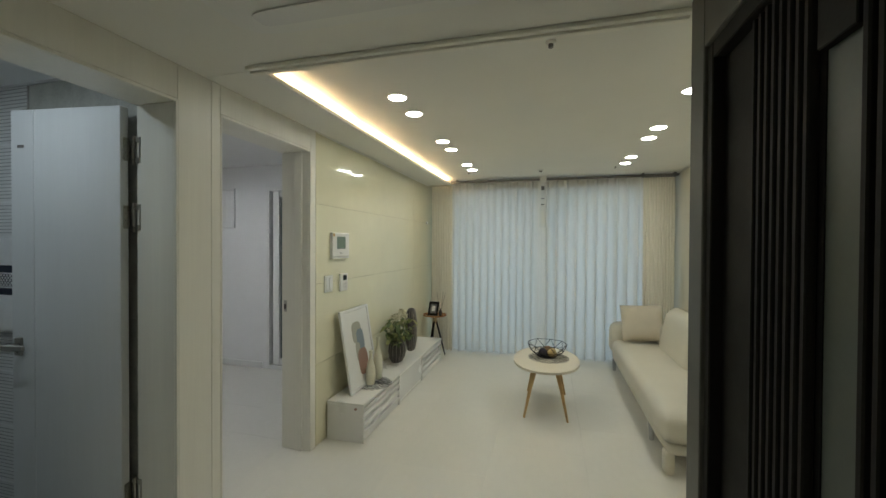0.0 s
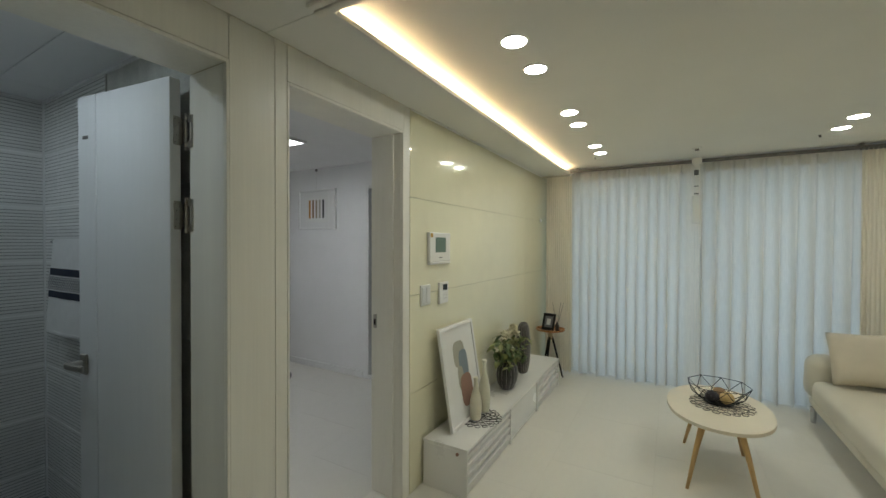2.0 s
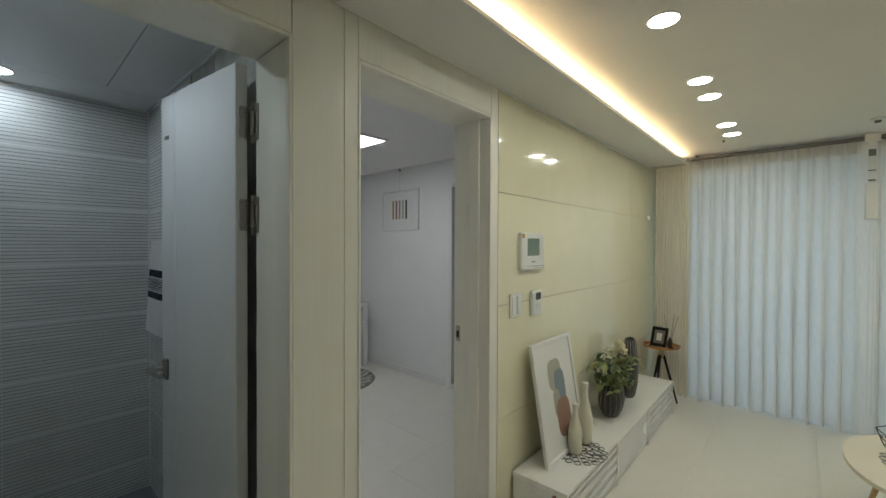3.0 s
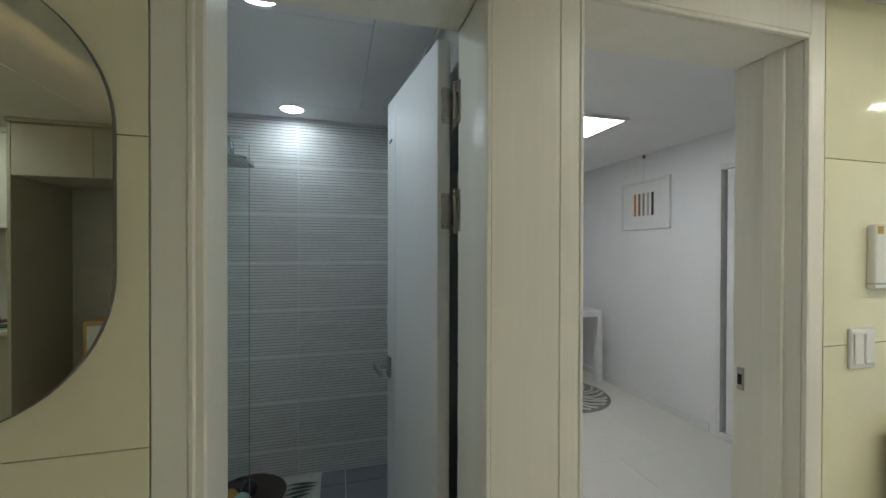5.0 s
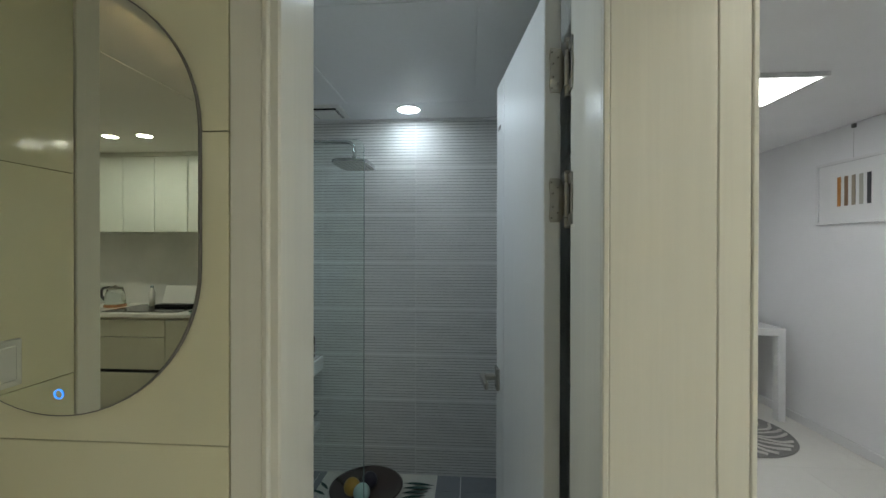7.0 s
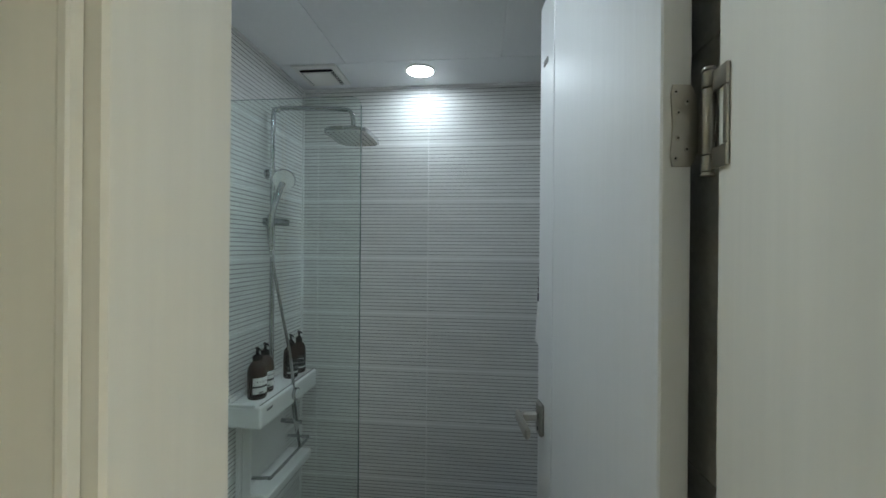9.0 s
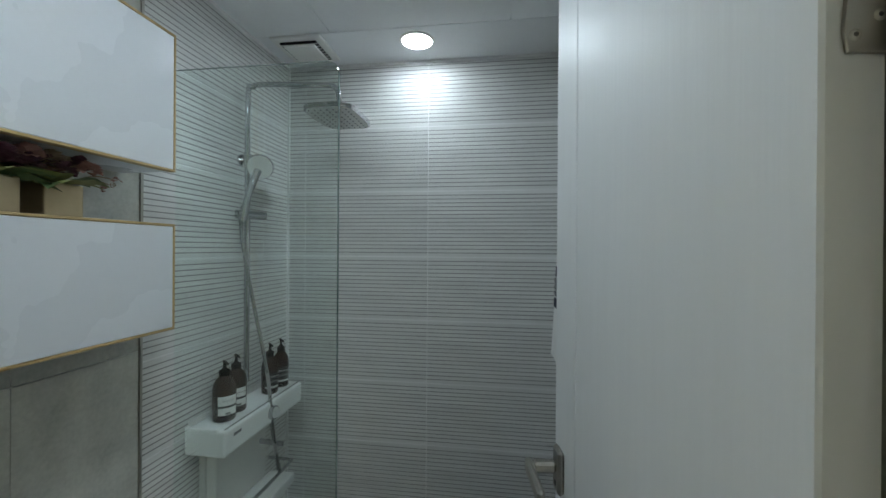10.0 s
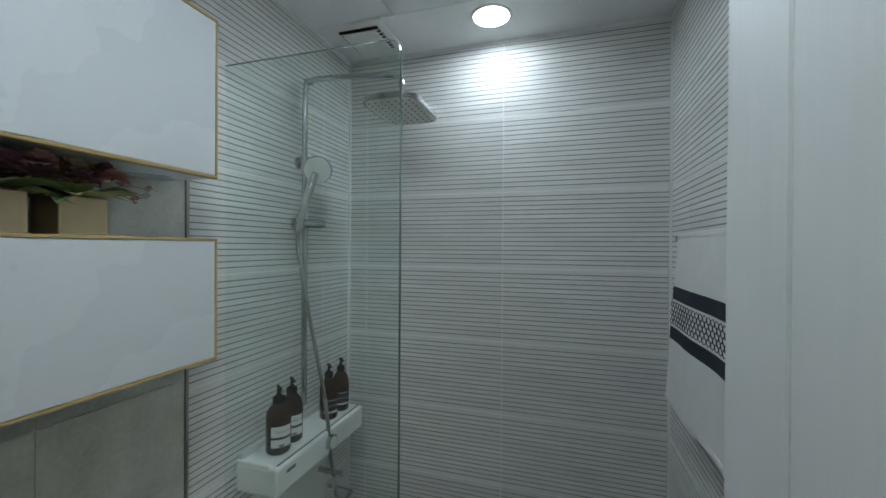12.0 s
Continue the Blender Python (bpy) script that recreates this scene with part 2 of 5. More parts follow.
def box(x0, x1, y0, y1, z0, z1, bevel=0.0, bm=None, seg=1):
    b = bmesh.new()
    bmesh.ops.create_cube(b, size=1)
    for v in b.verts:
        v.co = Vector(((x0 + x1) / 2 + v.co.x * (x1 - x0), (y0 + y1) / 2 + v.co.y * (y1 - y0), (z0 + z1) / 2 + v.co.z * (z1 - z0)))
    if bevel:
        bmesh.ops.bevel(b, geom=list(b.edges), offset=bevel, segments=seg, affect="EDGES", profile=0.5)
    if bm is None:
        return b
    join(bm, b)
    return bm


def join(bm, b, index=0):
    me = bpy.data.meshes.new("tmp")
    if index:
        for f in b.faces:
            f.material_index = index
    b.to_mesh(me)
    b.free()
    bm.from_mesh(me)
    bpy.data.meshes.remove(me)
    return bm


def lathe(at, profile, n=24, squash=(1, 1)):
    """A turned body: profile is (radius, height) from below."""
    bm = bmesh.new()
    rings = []
    for r, z in profile:
        rings.append([bm.verts.new((at[0] + r * squash[0] * math.cos(2 * math.pi * i / n), at[1] + r * squash[1] * math.sin(2 * math.pi * i / n), at[2] + z)) for i in range(n)])
    for a, b in zip(rings, rings[1:]):
        for i in range(n):
            bm.faces.new((a[i], a[(i + 1) % n], b[(i + 1) % n], b[i]))
    bm.faces.new(rings[0][::-1])
    bm.faces.new(rings[-1])
    return bm


def tube(points, r, n=8, r2=None, closed=False):
    """A round rod along points, tapering from r to r2."""
    bm = bmesh.new()
    pts = [Vector(p) for p in points]
    rings = []
    up = Vector((0.13, 0.21, 0.97)).normalized()
    for i, p in enumerate(pts):
        if closed:
            d = pts[(i + 1) % len(pts)] - pts[i - 1]
        else:
            d = pts[min(i + 1, len(pts) - 1)] - pts[max(i - 1, 0)]
        d.normalize()
        a = d.cross(up)
        if a.length < 1e-3:
            a = d.cross(Vector((1, 0, 0)))
        a.normalize()
        b = d.cross(a)
        k = r if r2 is None else r + (r2 - r) * i / max(len(pts) - 1, 1)
        rings.append([bm.verts.new(p + a * k * math.cos(2 * math.pi * j / n) + b * k * math.sin(2 * math.pi * j / n)) for j in range(n)])
    pairs = list(zip(rings, rings[1:]))
    if closed:
        pairs.append((rings[-1], rings[0]))
    for a, b in pairs:
        for j in range(n):
            bm.faces.new((a[j], a[(j + 1) % n], b[(j + 1) % n], b[j]))
    if not closed:
        bm.faces.new(rings[0][::-1])
        bm.faces.new(rings[-1])
    return bm


def bend(points, n=6):
    """A smooth curve through points."""
    p = [Vector(q) for q in points]
    out = []
    for i in range(len(p) - 1):
        a, b, c, d = p[max(i - 1, 0)], p[i], p[i + 1], p[min(i + 2, len(p) - 1)]
        for k in range(n):
            t = k / n
            out.append(0.5 * ((2 * b) + (c - a) * t + (2 * a - 5 * b + 4 * c - d) * t * t + (3 * b - a - 3 * c + d) * t ** 3))
    out.append(p[-1])
    return out


def slab(outline, axis, lo, hi, bevel=0.0):
    """A plate with the given outline (pairs in the plane across axis), from lo to hi along it."""
    bm = bmesh.new()

    def put(a, b, h):
        return {"x": (h, a, b), "y": (a, h, b), "z": (a, b, h)}[axis]
    low = [bm.verts.new(put(a, b, lo)) for a, b in outline]
    high = [bm.verts.new(put(a, b, hi)) for a, b in outline]
    n = len(outline)
    bm.faces.new(low[::-1])
    bm.faces.new(high)
    for i in range(n):
        bm.faces.new((low[i], low[(i + 1) % n], high[(i + 1) % n], high[i]))
    if bevel:
        ed = [e for e in bm.edges if (e.verts[0] in high and e.verts[1] in high) or (e.verts[0] in low and e.verts[1] in low)]
        bmesh.ops.bevel(bm, geom=ed, offset=bevel, segments=2, affect="EDGES", profile=0.5)
    return bm


def oval(cx, cy, a, b, n=48, power=2.0):
    out = []
    for i in range(n):
        t = 2 * math.pi * i / n
        c, s = math.cos(t), math.sin(t)
        out.append((cx + a * math.copysign(abs(c) ** (2 / power), c), cy + b * math.copysign(abs(s) ** (2 / power), s)))
    return out


def ball(at, r, sub=3, squash=(1, 1, 1)):
    bm = bmesh.new()
    bmesh.ops.create_icosphere(bm, subdivisions=sub, radius=r)
    for v in bm.verts:
        v.co = Vector((at[0] + v.co.x * squash[0], at[1] + v.co.y * squash[1], at[2] + v.co.z * squash[2]))
    return bm


def soft(x0, x1, y0, y1, z0, z1, r, sag=0.0, cuts=8, lumps=0.006, seed=0):
    """An upholstered block with round edges and slightly uneven faces."""
    bm = bmesh.new()
    bmesh.ops.create_cube(bm, size=2)
    bmesh.ops.subdivide_edges(bm, edges=list(bm.edges), cuts=cuts, use_grid_fill=True)
    c = Vector(((x0 + x1) / 2, (y0 + y1) / 2, (z0 + z1) / 2))
    h = Vector(((x1 - x0) / 2, (y1 - y0) / 2, (z1 - z0) / 2))
    for v in bm.verts:
        # crowd the rows towards the rims so that the rounding is smooth
        q = Vector([math.copysign(abs(k) ** 0.6, k) for k in v.co])
        p = Vector((q.x * h.x, q.y * h.y, q.z * h.z))
        inner = Vector([max(-h[i] + r, min(h[i] - r, p[i])) for i in range(3)])
        d = p - inner
        if d.length > 1e-6:
            p = inner + d.normalized() * min(r, max(abs(d.x), abs(d.y), abs(d.z)))
        n = noise.noise((c + p) * 4 + Vector((seed, 0, 0))) * lumps
        p += p.normalized() * n
        if sag:
            p.z += sag * (1 - q.x ** 2) * (1 - q.y ** 2) * (1 if p.z > 0 else -0.3)
        v.co = c + p
    return bm


# ---- setting: floor, walls, ceilings ----
X0, X1, Y0, Y1 = 0.0, 3.06, -2.70, 5.62
DOORWALL = -0.22
CEIL, LOWCEIL, BEDCEIL, BATHCEIL = 2.30, 2.235, 2.337, 2.256
BX0, BY0, BY1 = -1.788, 0.332, 1.621
RX0, RY0, RY1 = -3.30, 1.74, 4.09

floor = solid("floor", box(RX0 - 0.1, X1 + 0.1, Y0 - 0.1, Y1 + 0.6, -0.12, -0.006), M_GROUT, "pale joint bed under the off-white floor planks", "floor")
bath_floor = solid("bathroom_floor", box(BX0, DOORWALL, BY0, BY1, -0.004, 0.0), M_WGROUT, "white grout bed of the bathroom floor", "floor")


def wall(name, pieces, material, label):
    bm = bmesh.new()
    for p in pieces:
        box(*p, bm=bm)
    return solid(name, bm, material, label, "wall")


TOP = 2.62
wall_west = wall("wall_west", [
    (DOORWALL, -0.180, Y0, 0.938, 0, TOP), (-0.179, -0.012, Y0, 0.985, 0, TOP), (DOORWALL, -0.180, 0.938, 0.985, 2.08, TOP), (DOORWALL, -0.012, 0.985, 1.600, 2.08, TOP), (DOORWALL, -0.012, 1.600, 1.838, 0, TOP),
    (DOORWALL, -0.012, 1.838, 2.617, 2.09, TOP), (DOORWALL, -0.012, 2.617, Y1, 0, TOP)], M_TILEEDGE, "long wall clad in glossy cream panels with two doorways")
wall_east = wall("wall_east", [(X1, X1 + 0.15, Y0, Y1 + 0.5, 0, TOP)], M_CREAM, "plain cream papered wall behind the sofa")
wall_north = wall("wall_north", [(-0.012, 0.16, Y1, Y1 + 0.15, 0, TOP), (2.90, X1, Y1, Y1 + 0.15, 0, TOP), (0.16, 2.90, Y1, Y1 + 0.15, 2.18, TOP)], M_CREAM, "cream wall round the wide balcony window")
wall_south = wall("wall_south", [(DOORWALL, X1, Y0 - 0.15, Y0, 0, TOP)], M_CREAM, "plain cream wall closing the kitchen")
wall_stub = wall("wall_stub", [(-0.012, 0.405, 0.05, 0.192, 0, TOP)], M_TILEEDGE, "short cream wall beside the oval mirror")
wall_foyer = wall("wall_foyer", [(2.05, X1, 1.56, 1.66, 0, TOP), (2.05, X1, 0.16, 0.24, 0, TOP), (2.05, 2.15, 0.24, 1.552, 2.03, TOP)], M_CREAM, "cream walls round the entrance lobby")
wall_bath = wall("wall_bath", [
    (BX0 - 0.12, BX0 - 0.003, BY0 - 0.1, BY1 + 0.1, 0, TOP), (BX0 - 0.003, DOORWALL, BY0 - 0.1, BY0 - 0.003, 0, TOP), (RX0, DOORWALL, BY1 + 0.003, RY0, 0, TOP)],
    M_WGROUT, "bathroom walls with white grout behind ribbed grey tiles")
wall_bedroom = wall("wall_bedroom", [
    (RX0 - 0.12, RX0, RY0, RY1 + 0.12, 0, TOP), (RX0, -1.545, RY1, RY1 + 0.12, 0, TOP), (-1.545, -0.30, RY1, RY1 + 0.12, 2.085, TOP), (-0.30, DOORWALL, RY1, RY1 + 0.12, 0, TOP)],
    M_PAPER, "plain white papered bedroom walls")
wall_bedroom_back = wall("wall_bedroom_back", [(RX0, DOORWALL - 0.004, RY0, RY0 + 0.006, 0, TOP), (DOORWALL - 0.006, DOORWALL - 0.001, 2.68, RY1, 0, TOP)], M_PAPER, "white papered inner faces of the bedroom")

ceiling_living = solid("ceiling_living", box(0, X1, 1.745, Y1, CEIL, CEIL + 0.06), M_PAINT, "flat off-white living room ceiling", "ceiling")
bm = box(0, X1, 0.215, 1.742, LOWCEIL, LOWCEIL + 0.028)
ceiling_hall = solid("ceiling_hall", bm, M_PAINT, "lower off-white ceiling of the passage", "ceiling")
ceiling_void = solid("ceiling_void", box(0, X1, -0.25, 1.742, CEIL + 0.002, CEIL + 0.05), M_PAINT, "upper board over the passage and its light cove", "ceiling")
ceiling_kitchen = solid("ceiling_kitchen", box(0, X1, Y0, -0.253, CEIL, CEIL + 0.05), M_PAINT, "flat off-white kitchen ceiling", "ceiling")
ceiling_bedroom = solid("ceiling_bedroom", box(RX0, DOORWALL, RY0, RY1, BEDCEIL, BEDCEIL + 0.05), M_PAPER, "flat white bedroom ceiling", "ceiling")
bm = bmesh.new()
for p in [(BX0, -1.503, BY0, BY1), (-1.5, DOORWALL, BY0, 0.668), (-1.5, DOORWALL, 1.388, BY1), (-1.5, -0.60, 0.671, 1.385), (-0.597, DOORWALL, 0.671, 1.385)]:
    box(*p, BATHCEIL, BATHCEIL + 0.02, bm=bm)
box(BX0 - 0.01, DOORWALL, BY0 - 0.01, BY1 + 0.01, BATHCEIL + 0.012, BATHCEIL + 0.05, bm=bm)
ceiling_bath = solid("ceiling_bath", bm, M_BATHCEIL, "white bathroom ceiling boards with a square hatch", "ceiling")
LIP = 0.318
soffit = solid("soffit", join(box(0.0, LIP - 0.019, 1.745, 5.33, LOWCEIL, LOWCEIL + 0.012), box(LIP - 0.018, LIP, 1.765, 5.33, LOWCEIL - 0.004, LOWCEIL + 0.016, 0.002)), M_PAINT, "white dropped ceiling ledge over the panelled wall", "ceiling")
trim_header = solid("trim_header", join(box(0.275, 2.05, 1.690, 1.716, LOWCEIL - 0.016, LOWCEIL - 0.0005, 0.003), box(0.275, 2.05, 1.721, 1.752, LOWCEIL - 0.022, LOWCEIL - 0.0005, 0.004)), M_CASE, "white double moulding along the ceiling step", "trim")
bm = bmesh.new()
box(BX0, -0.225, BY0, BY0 + 0.012, BATHCEIL - 0.012, BATHCEIL, bm=bm)
box(BX0, BX0 + 0.012, BY0 + 0.012, BY1 - 0.012, BATHCEIL - 0.012, BATHCEIL, bm=bm)
box(BX0, -0.225, BY1 - 0.012, BY1, BATHCEIL - 0.012, BATHCEIL, bm=bm)
box(BX0, BX0 + 0.009, BY0, BY0 + 0.009, 0, BATHCEIL - 0.012, bm=bm)
box(BX0, BX0 + 0.009, BY1 - 0.009, BY1, 0, BATHCEIL - 0.012, bm=bm)
trim_bath = solid("trim_bath", bm, M_WHITE, "white sealant and trim in the bathroom corners", "trim")
bm = box(-0.990, -0.982, BY0 - 0.006, BY0 + 0.004, 0, BATHCEIL)
box(-0.990, -0.982, BY1 - 0.004, BY1 + 0.006, 0, BATHCEIL, bm=bm)
trim_tile = solid("trim_tile", bm, M_STEEL, "thin steel edge between two kinds of tile", "trim")
bm = box(RX0, -1.60, RY1 - 0.012, RY1, 0, 0.07, 0.003)
box(RX0, RX0 + 0.012, RY0, RY1 - 0.012, 0, 0.07, bm=bm)
baseboard = solid("baseboard", bm, M_WHITE, "low white skirting board in the bedroom", "baseboard")
trim_east = solid("trim_east", box(X1 - 0.014, X1, 1.66, 4.50, 0, CEIL, 0.004), M_CREAM, "slightly proud cream wall panel behind the sofa", "trim")
trim_ledge = solid("trim_ledge", box(0.0, 0.012, 2.68, 5.33, LOWCEIL - 0.010, LOWCEIL, 0.002), M_PAINT, "thin white bead where panels meet ceiling", "trim")

# light coves


def cove_strip(x0, x1, y0, y1, z):
    th = thing("cove_led_strip", (x0, y0, z), "warm white LED strip hidden on the ceiling ledge", "light strip", "cove lights")
    part("channel", box(x0 - 0.004, x1 + 0.004, y0, y1, z, z + 0.003), M_STEEL, th)
    part("led", box(x0, x1, y0 + 0.002, y1 - 0.002, z + 0.003, z + 0.009), M_COVELED, th, "glowing warm strip")


cove_strip(0.270, 0.283, 1.775, 5.31, LOWCEIL + 0.012)
cove_strip(0.05, 3.0, 0.29, 0.303, LOWCEIL + 0.028)

# ---- doorways ----


def casing(name, y0, y1, yl, yr, ztop, label):
    """Door lining through the wall with flat boards on its face and a bead round the opening."""
    th = thing(name, (0, (y0 + y1) / 2, 0), label, "door frame", kind="structure")
    part("side_board", box(-0.012, 0.0, yl, y0 - 0.010, 0, LOWCEIL, 0.002), M_CASE, th)
    part("bead", box(-0.012, 0.002, y0 - 0.0095, y0 + 0.001, 0, ztop + 0.012, 0.002), M_CASE, th)
    part("bead", box(-0.012, 0.002, y1 - 0.001, y1 + 0.0095, 0, ztop + 0.012, 0.002), M_CASE, th)
    part("bead", box(-0.012, 0.002, y0 + 0.001, y1 - 0.001, ztop - 0.001, ztop + 0.012, 0.002), M_CASE, th)
    part("side_board", box(-0.012, 0.0, y1 + 0.010, yr, 0, LOWCEIL, 0.002), M_CASE, th)
    part("header_board", box(-0.012, 0.0, y0 - 0.008, y1 + 0.008, ztop + 0.014, LOWCEIL, 0.002), M_CASE, th)
    if name == "door_1":
        part("jamb", box(-0.176, -0.013, y0 - 0.012, y0 + 0.018, 0, ztop, 0.004), M_CASE, th)
        part("rebate", box(-0.1785, -0.1765, 0.938, y0, 0, ztop), M_CASE, th)
    else:
        part("jamb", box(DOORWALL - 0.006, -0.013, y0 - 0.012, y0, 0, ztop, 0.002), M_CASE, th)
    part("jamb", box(DOORWALL - 0.006, -0.013, y1, y1 + 0.012, 0, ztop, 0.002), M_CASE, th)
    part("head_jamb", box(DOORWALL - 0.006, -0.013, y0, y1, ztop, ztop + 0.010, 0.002), M_CASE, th)
    part("stop", box(DOORWALL + 0.10, DOORWALL + 0.16, y1 - 0.012, y1, 0, ztop, 0.003), M_CASE, th) if name == "door_2" else None
    return th


door_1 = casing("door_1", 0.992, 1.593, 0.921, 1.782, 2.070, "cream woodgrain lining of the bathroom doorway")
door_2 = casing("door_2", 1.847, 2.608, 1.7832, 2.676, 2.078, "cream woodgrain lining of the bedroom doorway")
part("strike_plate", box(DOORWALL + 0.012, DOORWALL + 0.036, 2.602, 2.608, 0.965, 1.045, 0.002), M_STEEL, door_2, "steel strike plate")
part("strike_hole", box(DOORWALL + 0.018, DOORWALL + 0.031, 2.600, 2.603, 0.985, 1.020), M_BLACK, door_2)

# bathroom door leaf, ajar against the side wall
U = Vector((-0.9921, -0.1253, 0)).normalized()
N = Vector((0.1253, -0.9921, 0)).normalized()
H0 = Vector((-0.250, 1.538, 0))


def door_block(a0, a1, d0, d1, z0, z1, bevel=0.0):
    """A block along the leaf: a along it from the hinges, d out of its face."""
    b = box(a0, a1, d0, d1, z0, z1, bevel)
    for v in b.verts:
        v.co = H0 + U * v.co.x + N * v.co.y + Vector((0, 0, v.co.z))
    return b


leaf_th = thing("bathroom_door", (-0.25, 1.545, 0.008), "white woodgrain bathroom door standing open inward", "door")
part("leaf", door_block(0, 0.452, -0.040, 0, 0.008, 2.055, 0.0025), M_DOOR, leaf_th)
part("edge_stile", door_block(0.456, 0.578, -0.040, 0, 0.008, 2.055, 0.0025), M_DOOR, leaf_th)
part("groove", door_block(0.4515, 0.4565, -0.038, -0.004, 0.012, 2.04), M_WGROUT, leaf_th)
plate = part("rose_plate", door_block(0.512, 0.554, 0, 0.012, 0.918, 1.004, 0.005), M_STEEL, leaf_th, "brushed nickel handle plate")
part("neck", door_block(0.521, 0.543, 0.012, 0.056, 0.957, 0.979, 0.005), M_STEEL, plate)
part("lever", door_block(0.425, 0.5445, 0.0565, 0.070, 0.954, 0.982, 0.005), M_STEEL, plate)
part("keyhole", door_block(0.529, 0.536, 0.0118, 0.0128, 0.932, 0.940), M_BLACKMETAL, plate)
part("nameplate", door_block(0.505, 0.540, 0, 0.003, 1.880, 1.894, 0.001), M_GREYMETAL, leaf_th, "tiny dark name plate")
def hinge_plate(zc):
    """The waisted plate of a flush hinge, set on the edge of the leaf."""
    out = []
    for k in range(9):
        v = -1 + k / 4
        out.append((-0.010 - 0.0035 * (1 - v * v) ** 2 * 1.0 - (0.003 if abs(v) == 1 else 0), zc + 0.052 * v))
    out += [(-0.036, zc + 0.052), (-0.040, zc + 0.047), (-0.043, zc + 0.036), (-0.046, zc + 0.034), (-0.046, zc - 0.034), (-0.043, zc - 0.036), (-0.040, zc - 0.047), (-0.036, zc - 0.052)]
    b = slab(out[::-1], "x", -0.0030, -0.0002, 0.0008)
    for v in b.verts:
        v.co = H0 + U * v.co.x + N * v.co.y + Vector((0, 0, v.co.z))
    return b


for zc in (1.866, 1.560, 0.30):
    hg = part("hinge", hinge_plate(zc), M_STEEL, leaf_th, "brushed steel flush hinge")
    p = H0 + U * -0.018 + N * -0.048
    hg2 = bmesh.new()
    for z0, z1 in ((-0.066, -0.062), (-0.061, -0.042), (-0.040, 0.040), (0.042, 0.061), (0.062, 0.066)):
        rr = 0.0082 if abs(z0) > 0.0615 and abs(z1) > 0.0615 else 0.0074
        join(hg2, lathe((p.x, p.y, zc), [(rr - 0.0006, z0), (rr, z0 + 0.0008), (rr, z1 - 0.0008), (rr - 0.0006, z1)], 16))
    part("knuckle", hg2, M_STEEL, hg, smooth=True)
    jp = box(-0.236, -0.203, 1.5885, 1.5925, zc - 0.059, zc - 0.034, 0.0008)
    box(-0.236, -0.203, 1.5885, 1.5925, zc + 0.034, zc + 0.059, 0.0008, bm=jp)
    box(-0.210, -0.203, 1.5885, 1.5925, zc - 0.0335, zc + 0.0335, 0.0008, bm=jp)
    part("jamb_plate", jp, M_STEEL, hg)
    for dz, dd in ((-0.042, -0.0165), (-0.016, -0.020), (0.016, -0.020), (0.042, -0.0165), (-0.030, -0.031), (0.030, -0.031)):
        q = H0 + U * -0.0032 + N * dd
        sc = bmesh.new()
        join(sc, ball((q.x, q.y, zc + dz), 0.0036, 2, (0.3, 1, 1)))
        scr = part("screw", sc, M_STEEL, hg)
        part("slot", ball((q.x + 0.0010, q.y, zc + dz), 0.0016, 1, (0.25, 1, 1)), M_BLACKMETAL, hg)

# ---- entrance partition with black slatted door ----
ent = thing("door_3", (2.06, 1.1, 0), "black slatted entrance door with a fluted glass strip", "door", kind="structure")
part("casing", box(2.035, 2.16, 1.553, 1.664, 0, LOWCEIL, 0.003), M_DGREY, ent, "dark grey end casing")
part("casing", box(2.035, 2.16, 0.10, 0.235, 0, LOWCEIL, 0.003), M_DGREY, ent, "dark grey end casing")
part("header", box(2.035, 2.16, 0.236, 1.552, 2.035, LOWCEIL, 0.003), M_DGREY, ent)
part("frame", box(2.045, 2.12, 1.515, 1.551, 0, 2.034, 0.003), M_BLACK, ent)
part("frame", box(2.045, 2.12, 0.237, 0.275, 0, 2.034, 0.003), M_BLACK, ent)
part("frame", box(2.045, 2.12, 0.276, 1.514, 1.985, 2.034, 0.003), M_BLACK, ent)
part("backboard", box(2.078, 2.098, 1.084, 1.514, 0.01, 1.984), M_BLACK, ent)
part("backboard", box(2.078, 2.098, 0.276, 0.984, 0.01, 1.984), M_BLACK, ent)
part("rail", box(2.062, 2.104, 0.985, 1.083, 1.80, 1.984, 0.002), M_BLACK, ent)
part("rail", box(2.062, 2.104, 0.985, 1.083, 0.01, 0.10, 0.002), M_BLACK, ent)
part("glass_strip", box(2.080, 2.088, 0.985, 1.083, 0.10, 1.80), M_FROST, ent, "pale fluted glass strip")
slat_mesh = None
for i in range(22):
    y = 1.310 - 0.029 * i if i < 8 else 0.96 - 0.030 * (i - 8)
    if slat_mesh is None:
        ob = part("slat", box(2.058, 2.0775, y - 0.008, y + 0.008, 0.012, 1.982, 0.003), M_BLACK, ent)
        slat_mesh, ys = ob.data, y
    else:
        ob = new("slat", slat_mesh)
        ob.parent = ent
        ob.location = (0, y - ys, 0)

